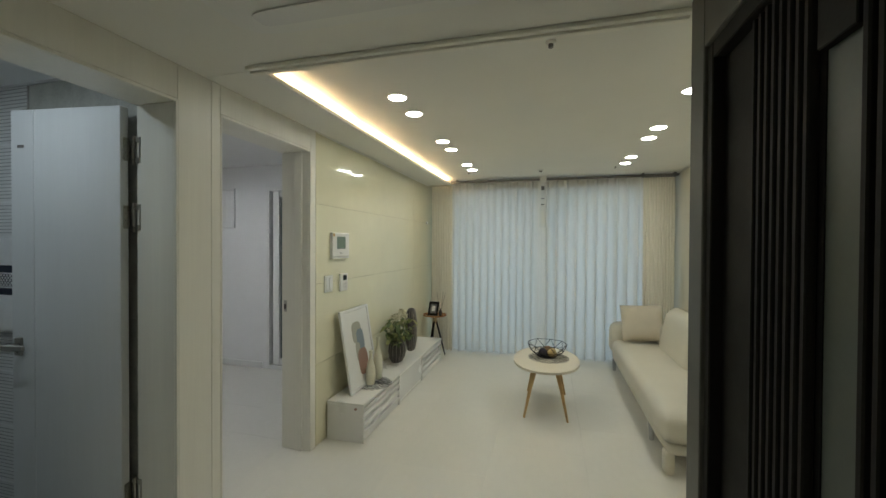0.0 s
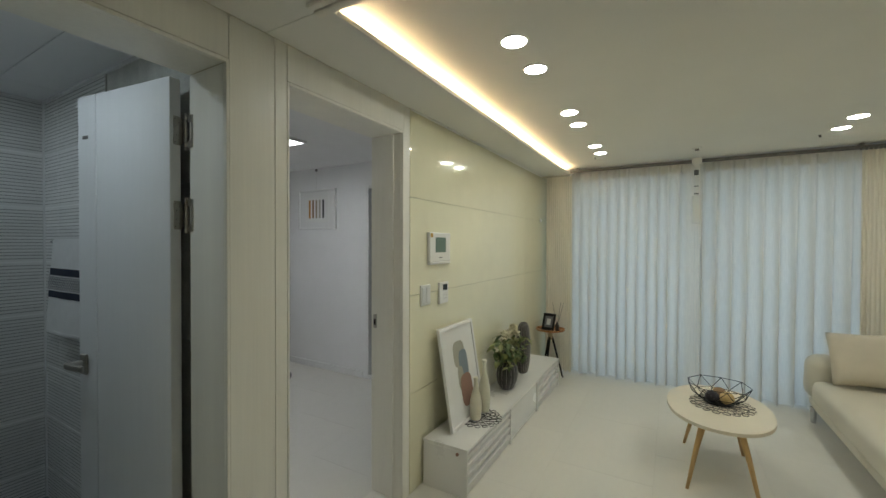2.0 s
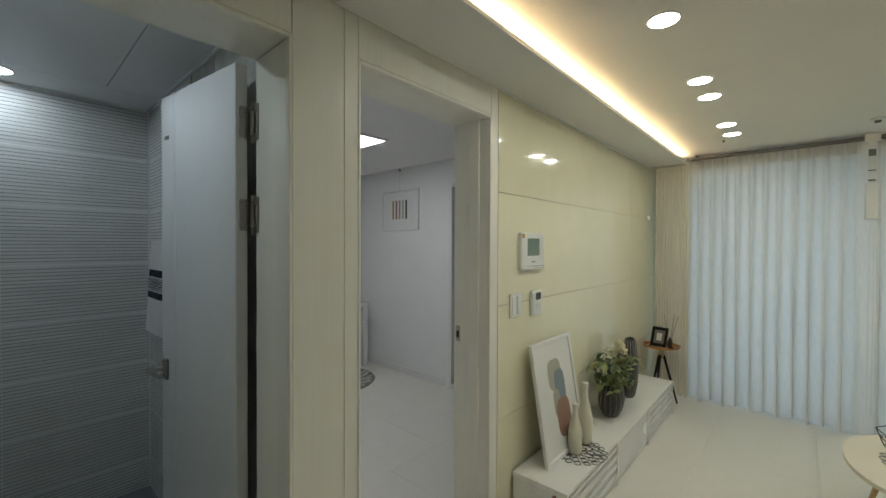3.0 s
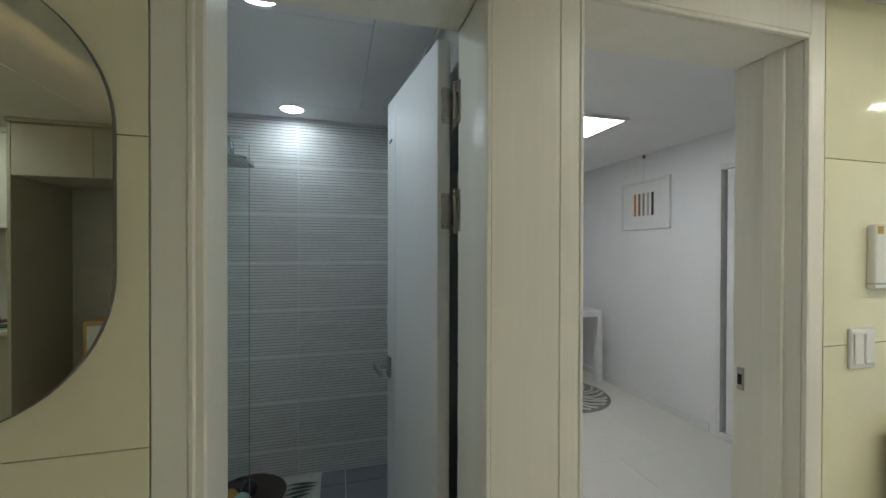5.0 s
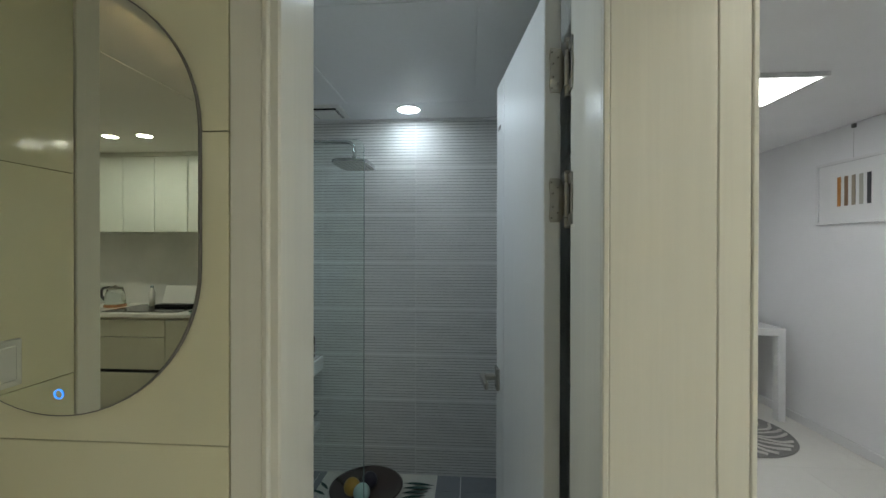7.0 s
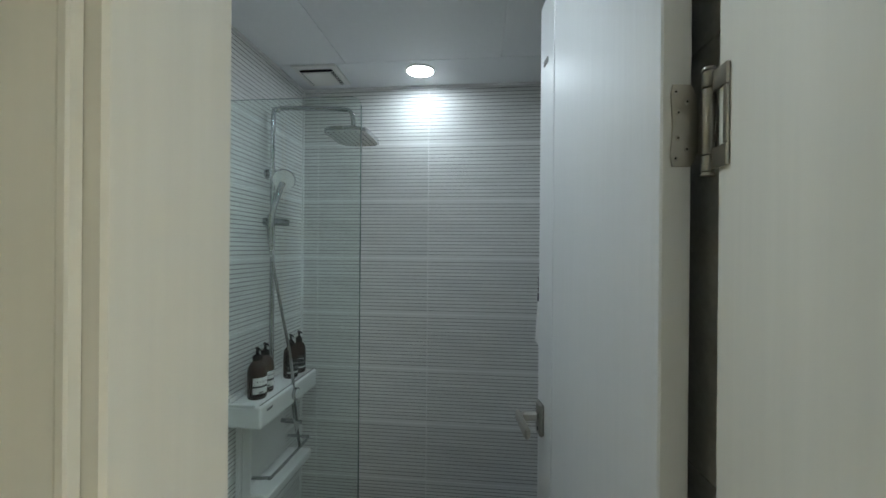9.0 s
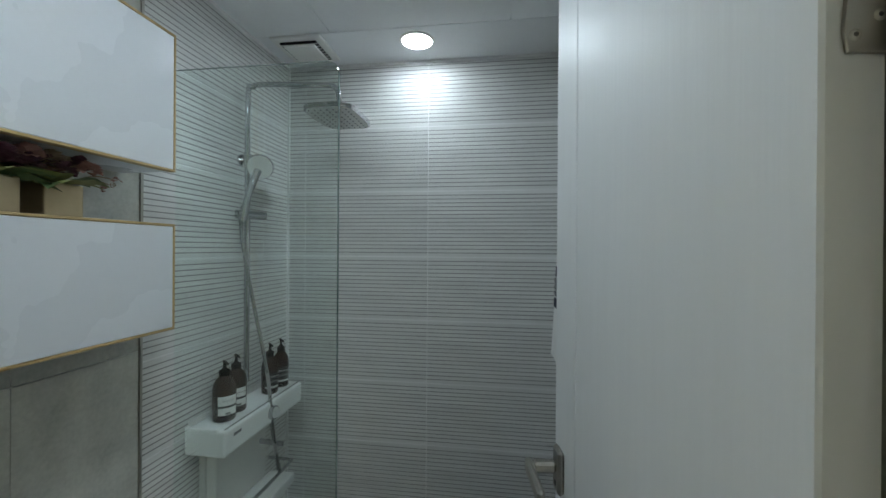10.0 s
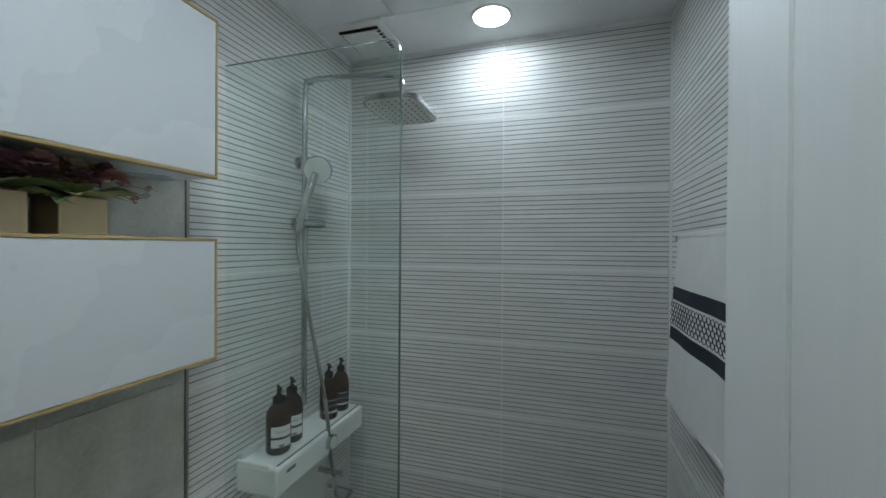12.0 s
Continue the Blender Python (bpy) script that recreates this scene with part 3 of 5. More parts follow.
# ---- balcony window behind the curtains ----
win = thing("window_1", (1.53, Y1 + 0.07, 0), "wide white balcony window with two sliding panes", "window", kind="structure")
part("window_frame", box(0.16, 0.24, Y1 + 0.02, Y1 + 0.12, 0, 2.18, 0.004), M_WHITE, win)
part("window_frame", box(2.82, 2.90, Y1 + 0.02, Y1 + 0.12, 0, 2.18, 0.004), M_WHITE, win)
part("window_frame", box(0.24, 2.82, Y1 + 0.02, Y1 + 0.12, 2.10, 2.18, 0.004), M_WHITE, win)
part("window_sill", box(0.24, 2.82, Y1 + 0.02, Y1 + 0.12, 0, 0.08, 0.004), M_WHITE, win)
part("stile", box(1.48, 1.58, Y1 + 0.03, Y1 + 0.11, 0.08, 2.10, 0.004), M_WHITE, win)
for xa, xb in ((0.24, 1.48), (1.58, 2.82)):
    g = part("pane", box(xa, xb, Y1 + 0.065, Y1 + 0.071, 0.08, 2.10), M_GLASS, win)
    g.visible_shadow = False

# ---- bedroom balcony door ----
win2 = thing("window_2", (-0.92, RY1, 0), "white sliding balcony door with dark glass", "window", kind="structure")
for a, b in ((-1.545, -1.510), (-0.335, -0.30)):
    part("window_frame", box(a, b, RY1 - 0.012, RY1 + 0.12, 0.0, 2.085, 0.003), M_WHITE, win2)
part("window_frame", box(-1.510, -0.335, RY1 - 0.012, RY1 + 0.12, 2.045, 2.085, 0.003), M_WHITE, win2)
part("window_sill", box(-1.510, -0.335, RY1 - 0.012, RY1 + 0.12, 0, 0.045, 0.003), M_WHITE, win2)
part("track", box(-1.510, -1.478, RY1 + 0.07, RY1 + 0.118, 0.046, 2.044), M_GREYMETAL, win2)
for a, b in ((-1.478, -1.395), (-0.96, -0.88), (-0.415, -0.336)):
    part("stile", box(a, b, RY1 + 0.01, RY1 + 0.065, 0.046, 2.044, 0.003), M_WHITE, win2)
for a, b in ((-1.394, -0.961), (-0.879, -0.416)):
    part("rail", box(a, b, RY1 + 0.012, RY1 + 0.06, 0.046, 0.12, 0.003), M_WHITE, win2)
    part("rail", box(a, b, RY1 + 0.012, RY1 + 0.06, 1.97, 2.044, 0.003), M_WHITE, win2)
    part("pane", box(a, b, RY1 + 0.035, RY1 + 0.043, 0.121, 1.969), M_WINGLASS, win2)


# ---- lamps in the ceilings ----
def downlight(x, y, z, r, glow, label, group):
    th = thing("downlight", (x, y, z), label, "ceiling light", group)
    part("ring", lathe((x, y, z), [(r * 1.2, 0), (r * 1.18, -0.003), (r * 1.05, -0.0055), (r, -0.002), (r, 0.0)], 32), M_PLASTIC, th, smooth=True)
    part("diffuser", lathe((x, y, z), [(r, -0.0025), (r, -0.0035)], 32), glow, th, "glowing diffuser")
    return th


dl = downlight(0.732, 2.375, CEIL, 0.050, M_LAMP, "round recessed white LED downlight, lit", "living room downlights")
for x in (0.732, 2.352):
    for y in (2.375, 2.672, 3.395, 3.685, 4.385, 4.685):
        if (x, y) != (0.732, 2.375):
            copy_thing(dl, pose(x, y, CEIL))
sp = downlight(2.85, 3.967, CEIL, 0.030, M_WARMLAMP, "tiny warm recessed spotlight near the sofa wall", "warm spots")
copy_thing(sp, pose(2.85, 4.177, CEIL))
bl = downlight(-1.606, 1.004, BATHCEIL, 0.062, M_BATHLAMP, "round cool white bathroom ceiling light, lit", "bathroom lights")
downlight(-0.50, 1.015, BATHCEIL, 0.066, M_BATHLAMP2, "round cool white bathroom ceiling light, lit", "bathroom lights")
kl = downlight(2.20, -1.41, CEIL, 0.048, M_KLAMP, "round recessed kitchen downlight, lit", "kitchen lights")
for p in ((2.20, -1.13), (2.20, -2.2), (1.0, -1.3), (1.0, -2.1)):
    copy_thing(kl, pose(p[0], p[1], CEIL))

pl = thing("panel_light", (-1.65, 2.75, BEDCEIL), "rectangular white LED panel lamp, lit", "ceiling light")
part("frame", join(join(join(box(-1.88, -1.42, 2.28, 2.30, BEDCEIL - 0.022, BEDCEIL, 0.002), box(-1.88, -1.42, 3.155, 3.175, BEDCEIL - 0.022, BEDCEIL, 0.002)), box(-1.88, -1.86, 2.30, 3.155, BEDCEIL - 0.022, BEDCEIL, 0.002)), box(-1.44, -1.42, 2.30, 3.155, BEDCEIL - 0.022, BEDCEIL, 0.002)), M_WHITE, pl)
part("diffuser", box(-1.86, -1.44, 2.30, 3.155, BEDCEIL - 0.018, BEDCEIL - 0.004), M_PANELLAMP, pl, "glowing diffuser")

for x, y, r in ((1.594, 1.94, 0.022), (1.49, 4.87, 0.034)):
    th = thing("smoke_detector" if r > 0.03 else "sprinkler_head", (x, y, CEIL), "small round ceiling fitting of white plastic and metal", "detector")
    part("base", lathe((x, y, CEIL), [(r * 0.8, -0.012), (r, -0.006), (r, 0)], 20), M_PLASTIC, th, smooth=True)
    part("tip", lathe((x, y, CEIL), [(r * 0.45, -0.026), (r * 0.5, -0.0125)], 14), M_GREYMETAL, th)
for x, y in ((0.66, 4.86), (2.28, 4.86)):
    th = thing("sprinkler_head", (x, y, CEIL), "tiny dark sprinkler nozzle in the ceiling", "sprinkler", "sprinkler nozzles")
    part("nozzle", lathe((x, y, CEIL), [(0.006, -0.018), (0.010, -0.012), (0.004, -0.008), (0.010, 0)], 10), M_GREYMETAL, th)

# ceiling air conditioner in the passage
ac = thing("air_conditioner", (1.02, 1.20, LOWCEIL), "white ceiling cassette air conditioner with a grille", "air conditioner")
part("panel", slab(oval(1.02, 1.20, 0.50, 0.265, 64, 7), "z", LOWCEIL - 0.022, LOWCEIL, 0.008), M_PLASTIC, ac, smooth=False)
part("louvre", slab(oval(1.02, 1.36, 0.40, 0.045, 40, 7), "z", LOWCEIL - 0.028, LOWCEIL - 0.0225, 0.003), M_WHITE, ac)
gr = bmesh.new()
for i in range(9):
    box(0.62, 1.42, 1.00 + 0.03 * i, 1.012 + 0.03 * i, LOWCEIL - 0.027, LOWCEIL - 0.0225, bm=gr)
part("grille", gr, M_PLASTIC, ac)

# ---- curtains ----


def curtain(xa, xb, y, z0, z1, folds, depth, material, th, name, seed, pinch=0.35):
    """Hanging cloth in soft folds that are gathered at the heading."""
    rng = random.Random(seed)
    n, rows = folds * 12, 14
    ph = [rng.uniform(-0.22, 0.22) for _ in range(folds + 2)]
    am = [rng.uniform(0.85, 1.12) for _ in range(folds + 2)]
    bm = bmesh.new()
    grid = []
    for j in range(rows + 1):
        v = j / rows
        z = z0 + (z1 - z0) * v
        line = []
        for i in range(n + 1):
            u = i / n * folds
            k = min(int(u), folds)
            f = u - k
            a = am[k] * (1 - f) + am[k + 1] * f
            p = ph[k] * (1 - f) + ph[k + 1] * f
            w = 2 * math.pi * u + p * (0.8 + 0.5 * (1 - v))
            s = math.sin(w)
            s = 1 - 2 * ((1 + s) / 2) ** 2.0
            amp = depth * a * (1 - 0.35 * v) * (1 if v < 0.93 else pinch + (1 - pinch) * (1 - v) / 0.07)
            x = xa + (xb - xa) * i / n + 0.3 * depth * math.cos(w) * (1 - v)
            zz = z + (0.012 * math.sin(w * 0.5) if j == 0 else 0)
            line.append(bm.verts.new((x, y + amp * s, zz)))
        grid.append(line)
    for a, b in zip(grid, grid[1:]):
        for i in range(n):
            bm.faces.new((a[i], a[i + 1], b[i + 1], b[i]))
    return part(name, bm, material, th, smooth=True)


cs = thing("sheer_curtain", (0.9, 5.41, 0.02), "white sheer curtain in soft folds, drawn shut", "curtain", "sheer curtains")
curtain(0.30, 1.44, 5.41, 0.015, 2.255, 12, 0.046, M_SHEER, cs, "cloth", 3)
curtain(1.435, 1.545, 5.40, 0.015, 2.255, 1, 0.006, M_SHEER, cs, "leading_edge", 4)
part("hem_tape", box(0.34, 1.49, 5.418, 5.424, 2.17, 2.262), M_SHEER, cs)
cs = thing("sheer_curtain", (2.1, 5.41, 0.02), "white sheer curtain in deep folds, drawn shut", "curtain", "sheer curtains")
curtain(1.53, 2.70, 5.41, 0.012, 2.255, 10, 0.055, M_SHEER, cs, "cloth", 8)
part("hem_tape", box(1.54, 2.69, 5.418, 5.424, 2.17, 2.262), M_SHEER, cs)
for xa, xb, z1, sd in ((0.050, 0.335, 2.222, 5), (2.665, 3.005, 2.245, 6)):
    cd = thing("drape", ((xa + xb) / 2, 5.36, 0.02), "cream drape bunched in narrow pleats, drawn back", "curtain", "cream drapes")
    curtain(xa, xb, 5.365, 0.02, z1, 12, 0.017, M_DRAPE, cd, "cloth", sd, 0.8)
rail = thing("curtain_track", (1.6, 5.37, 2.27), "double dark grey curtain track under the ceiling", "curtain rail")
part("track", box(0.345, 1.47, 5.345, 5.375, 2.262, 2.284, 0.003), M_GREYMETAL, rail)
part("track", box(1.555, 3.04, 5.345, 5.375, 2.262, 2.284, 0.003), M_GREYMETAL, rail)
part("track", box(0.345, 3.04, 5.395, 5.420, 2.262, 2.284, 0.003), M_GREYMETAL, rail)
part("bracket", box(1.471, 1.554, 5.335, 5.38, 2.235, 2.2995, 0.004), M_PLASTIC, rail)
for x in (0.4, 2.66, 3.0):
    part("bracket", box(x - 0.012, x + 0.012, 5.344, 5.42, 2.2845, 2.2995, 0.002), M_GREYMETAL, rail)
part("end_cap", tube([(0.34, 5.36, 2.273), (0.32, 5.36, 2.273)], 0.016, 10), M_GREYMETAL, rail)
rg = bmesh.new()
for i in range(13):
    x = 2.66 + i * 0.028
    join(rg, lathe((x, 5.36, 2.246), [(0.011, 0), (0.011, 0.015)], 8))
part("glider", rg, M_GREYMETAL, rail)
pb = thing("hanging_control_box", (1.51, 5.30, 1.66), "white cord box hanging before the curtains", "curtain control")
part("body", box(1.472, 1.546, 5.305, 5.335, 1.66, 1.93, 0.006), M_PLASTIC, pb)
part("strap", box(1.488, 1.530, 5.330, 5.3345, 1.92, 2.262), M_PLASTIC, pb)
for z, h in ((1.945, 0.012), (2.02, 0.008), (2.13, 0.05)):
    part("mark", box(1.490, 1.528, 5.327, 5.3298, z, z + h), M_INK, pb)
part("cord", tube([(1.50, 5.30, 1.66), (1.498, 5.31, 1.0), (1.50, 5.32, 0.2)], 0.0022, 5), M_PLASTIC, pb)
part("cord", tube([(1.52, 5.30, 1.66), (1.523, 5.31, 1.0), (1.52, 5.32, 0.2)], 0.0022, 5), M_PLASTIC, pb)

# ---- devices on the panelled wall ----
wp = thing("wall_pad", (0, 3.0, 1.33), "white video intercom with a grey-green screen", "intercom")
part("body", box(0, 0.024, 2.862, 3.118, 1.345, 1.53, 0.006, seg=2), M_PLASTIC, wp)
part("screen", box(0.0235, 0.0255, 2.925, 3.055, 1.405, 1.500, 0.001), M_GREENLCD, wp, "grey-green display")
part("base_strip", box(0, 0.026, 2.862, 3.118, 1.330, 1.3445, 0.003), M_PLASTIC, wp)
part("logo", box(0.0235, 0.0248, 2.97, 3.01, 1.368, 1.374), M_INK, wp)
part("sticker", box(0.0235, 0.0245, 2.868, 2.895, 1.500, 1.524), M_YELLOW, wp, "small yellow sticker")
sw = thing("light_switch", (0, 2.835, 1.145), "white double rocker light switch", "light switch", "light switches")
part("plate", box(0, 0.010, 2.780, 2.892, 1.083, 1.208, 0.004, seg=2), M_PLASTIC, sw)
for a, b in ((2.792, 2.833), (2.838, 2.879)):
    part("rocker", box(0.010, 0.015, a, b, 1.097, 1.194, 0.003), M_WHITE, sw)
ts = thing("thermostat", (0, 3.05, 1.14), "white room thermostat with a tiny dark display", "thermostat")
part("body", box(0, 0.018, 2.992, 3.105, 1.070, 1.210, 0.005, seg=2), M_PLASTIC, ts)
part("display", box(0.0175, 0.0195, 3.030, 3.088, 1.155, 1.195, 0.001), M_DARKLCD, ts)
for i, z in enumerate((1.128, 1.105)):
    part("button", box(0.0175, 0.021, 3.035, 3.058, z - 0.007, z + 0.007, 0.002), M_WHITE, ts)
    part("button", box(0.0175, 0.021, 3.064, 3.087, z - 0.007, z + 0.007, 0.002), M_WHITE, ts)
s2 = thing("light_switch", (0.25, 0.2, 1.15), "white rocker light switch beside the mirror", "light switch", "light switches")
part("plate", box(0.175, 0.262, 0.200, 0.210, 1.093, 1.213, 0.004, seg=2), M_PLASTIC, s2)
part("rocker", box(0.190, 0.247, 0.210, 0.215, 1.108, 1.198, 0.003), M_WHITE, s2)
sen = thing("wall_outlet", (0, 5.27, 1.73), "small white round wall socket by the drape", "socket")
part("body", lathe((0.012, 5.27, 1.73), [(0.02, -0.02), (0.024, 0), (0.02, 0.02)], 16, (0.5, 1)), M_PLASTIC, sen, smooth=True)

# ---- oval mirror ----


def stadium(cy, cz, r, h, n=32):
    """A tall outline with round ends."""
    low = [(cy + r * math.cos(math.pi + math.pi * i / n), cz - h + r * math.sin(math.pi + math.pi * i / n)) for i in range(n + 1)]
    return low + [(cy + r * math.cos(math.pi * i / n), cz + h + 0.045 + r * math.sin(math.pi * i / n)) for i in range(n + 1)]


MIR = stadium(0.587, 1.515, 0.2815, 0.105)
mir = thing("wall_mirror", (0, 0.585, 1.115), "tall rounded wall mirror with a thin dark rim", "mirror")
part("glass", slab(stadium(0.587, 1.515, 0.2790, 0.105), "x", 0.002, 0.0085), M_MIRROR, mir)
part("rim", slab(MIR, "x", 0.0005, 0.0075), M_GREYMETAL, mir, "thin dark metal rim")
part("touch_ring", tube([(0.0092, 0.592 + 0.0085 * math.cos(2 * math.pi * i / 20), 1.171 + 0.0085 * math.sin(2 * math.pi * i / 20)) for i in range(20)], 0.0012, 5, closed=True), M_RINGLED, mir, "glowing blue touch ring")

# ---- living room furniture ----
# low bench along the panelled wall
BT = 0.283
bench = thing("tv_bench", (0.16, 3.86, 0), "low long white media bench with louvred drawer fronts", "media bench")
part("top", box(0.012, 0.312, 2.805, 4.930, BT - 0.018, BT, 0.002), M_BENCH, bench)
for a, b in ((2.806, 2.822), (3.520, 3.534), (4.180, 4.194), (4.913, 4.929)):
    part("side_panel", box(0.014, 0.309, a, b, 0.0, BT - 0.0185, 0.0015), M_BENCH, bench)
part("back_panel", box(0.014, 0.022, 2.823, 4.912, 0.03, BT - 0.0185), M_BENCH, bench)
part("plinth", box(0.024, 0.290, 2.823, 4.912, 0.0, 0.028), M_BENCH, bench)
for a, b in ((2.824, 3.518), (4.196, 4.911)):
    # backing board, its colour darkened to deepen the shade between the slats
    dr = part("drawer", box(0.240, 0.262, a, b, 0.030, BT - 0.021, 0.002), M_GAPSHADE, bench)
    for i in range(4):
        z0 = 0.030 + i * 0.0585
        sl = box(0.2625, 0.308, a, b, z0, z0 + 0.043, 0.002)
        for v in sl.verts:
            if v.co.z < z0 + 0.006 and v.co.x > 0.29:
                v.co.x -= 0.010
        part("slat", sl, M_BENCH, dr)
flap = part("door", box(0.284, 0.300, 3.537, 4.177, 0.030, BT - 0.021, 0.002), M_WHITE, bench, "smooth glossy white flap")
kn = thing("wooden_knob", (0.25, 2.80, 0.255), "small round brown peg on the bench end", "knob")
part("peg", tube([(0.248, 2.806, 0.245), (0.248, 2.798, 0.245)], 0.009, 12), M_ARTRUST, kn)

# leaning picture
pic = thing("leaning_picture", (0.11, 3.15, BT), "white-framed abstract print leaning against the wall", "picture")


def lean(b):
    for v in b.verts:
        v.co = Vector((0.135 - 0.165 * v.co.z + v.co.x, v.co.y, BT + v.co.z * 0.986 + 0.004))
    return b


PA, PB, PH = 2.925, 3.395, 0.640
for n_, p in (("frame_side", (0, 0.022, PA, PA + 0.022, 0, PH)), ("frame_side", (0, 0.022, PB - 0.022, PB, 0, PH)), ("frame_rail", (0, 0.022, PA + 0.0222, PB - 0.0222, 0, 0.022)), ("frame_rail", (0, 0.022, PA + 0.0222, PB - 0.0222, PH - 0.022, PH))):
    part(n_, lean(box(*p, 0.002)), M_WHITE, pic)
part("sheet", lean(box(0.004, 0.012, PA + 0.022, PB - 0.022, 0.022, PH - 0.022)), M_ART, pic)
for i, (cy, cz, a, b, m) in enumerate(((3.150, 0.440, 0.078, 0.085, M_ARTGREY), (3.195, 0.365, 0.060, 0.095, M_ARTBLUE), (3.135, 0.285, 0.038, 0.075, M_ARTGREY), (3.195, 0.195, 0.080, 0.105, M_ARTRUST))):
    part("painted_shape", lean(slab(oval(cy, cz, a, b, 32, 3.4), "x", 0.0125 + 0.0005 * i, 0.0130 + 0.0005 * i)), m, pic)


# lace mats
def lace(name, cx, cy, z, r, material, label, seed):
    th = thing(name, (cx, cy, z), label, "table mat", "lace mats")
    rng = random.Random(seed)
    bm = bmesh.new()
    for k, (ra, rb, n) in enumerate(((0.05, 0.34, 7), (0.28, 0.60, 11), (0.52, 0.84, 15), (0.76, 1.0, 19))):
        for i in range(n):
            t = 2 * math.pi * (i + 0.5 * (k % 2)) / n
            w = math.pi / n * 0.95
            loop = []
            for j in range(10):
                u = 2 * math.pi * j / 10
                rr = r * ((ra + rb) / 2 + (rb - ra) / 2 * math.cos(u)) * (1 + rng.uniform(-0.03, 0.03))
                a = t + w * math.sin(u) * (0.75 + 0.25 * math.cos(u))
                loop.append((cx + rr * math.cos(a), cy + rr * math.sin(a), z + 0.0022))
            join(bm, tube(loop, 0.0021, 4, closed=True))
    part("lace", bm, material, th)
    return th


lace("lace_mat", 0.178, 3.235, BT, 0.160, M_BLACKMETAL, "round black cut-out mat under the ivory vases", 1)


def ivory_vase(x, y, h, r):
    th = thing("bottle_vase", (x, y, BT), "slim ivory ceramic bottle vase on the lace mat", "vase", "ivory vases")
    z = 0.0045
    part("body", lathe((x, y, BT), [(r * 0.75, z), (r * 0.9, z + 0.01), (r, 0.25 * h), (r * 0.97, 0.45 * h), (r * 0.7, 0.62 * h), (r * 0.38, 0.76 * h), (r * 0.30, 0.90 * h), (r * 0.42, 0.985 * h), (r * 0.36, h), (r * 0.25, 0.97 * h)], 28), M_CERAMIC, th, smooth=True)


ivory_vase(0.180, 3.195, 0.285, 0.040)
ivory_vase(0.178, 3.340, 0.365, 0.042)


def ribbed(name, x, y, h, wx, wy, label, prof, category, veins):
    th = thing(name, (x, y, BT), label, category)
    bm = lathe((x, y, BT), [(r, k * h) for r, k in prof], 40)
    for v in bm.verts:
        a = math.atan2(v.co.y - y, v.co.x - x)
        k = 1 + 0.035 * math.cos(14 * a)
        v.co.x = x + (v.co.x - x) * wx * k
        v.co.y = y + (v.co.y - y) * wy * k
    part("body", bm, M_DARKVASE, th, smooth=True)
    vb = bmesh.new()
    for i in range(veins):
        a = 2 * math.pi * (i + 0.3) / veins
        pts = []
        for r, k in prof[1:-2]:
            rr = 1.018
            aa = a + 0.12 * math.sin(3 * k)
            kk = 1 + 0.035 * math.cos(14 * aa)
            pts.append((x + r * wx * rr * kk * math.cos(aa), y + r * wy * rr * kk * math.sin(aa), BT + k * h))
        join(vb, tube(bend(pts, 3), 0.0013, 4))
    part("rib_line", vb, M_VEIN, th)
    return th


ribbed("round_vase", 0.150, 3.860, 0.235, 0.080, 0.125, "squat charcoal ribbed vase holding flowers", [(0.45, 0.0), (0.62, 0.03), (0.9, 0.25), (1.0, 0.48), (0.92, 0.72), (0.66, 0.92), (0.50, 1.0), (0.42, 0.97)], "vase", 14)
ribbed("tall_vase", 0.135, 4.310, 0.455, 0.060, 0.098, "tall charcoal oval vase with fine ribs", [(0.55, 0.0), (0.65, 0.02), (0.9, 0.2), (1.0, 0.45), (0.97, 0.68), (0.78, 0.9), (0.55, 0.985), (0.42, 1.0), (0.35, 0.96)], "vase", 16)


def leaf_blade(bm, at, d, length, width, rng, droop=0.4):
    """A folded, pointed leaf."""
    d = Vector(d).normalized()
    side = d.cross(Vector((0, 0, 1)))
    if side.length < 0.1:
        side = Vector((1, 0, 0))
    side.normalize()
    up = side.cross(d)
    mid, lft, rgt = [], [], []
    for k, w in ((0, 0.12), (0.25, 0.8), (0.5, 1.0), (0.78, 0.62), (1.0, 0.02)):
        p = Vector(at) + d * length * k - Vector((0, 0, 1)) * droop * length * k * k
        mid.append(bm.verts.new(p))
        lft.append(bm.verts.new(p + side * width * w / 2 + up * width * 0.16 * w))
        rgt.append(bm.verts.new(p - side * width * w / 2 + up * width * 0.16 * w))
    for i in range(4):
        bm.faces.new((mid[i], mid[i + 1], lft[i + 1], lft[i]))
        bm.faces.new((mid[i], rgt[i], rgt[i + 1], mid[i + 1]))


def blossom(bm, at, r, rng, n=16, size=0.5):
    """A head of small cupped petals."""
    for i in range(n):
        t = rng.uniform(0, 2 * math.pi)
        zz = rng.uniform(-0.3, 1)
        q = math.sqrt(max(0, 1 - zz * zz))
        d = Vector((q * math.cos(t), q * math.sin(t), zz))
        leaf_blade(bm, Vector(at) + d * r * 0.35, d, r * 0.75, r * size * rng.uniform(0.8, 1.2), rng, 0.1)


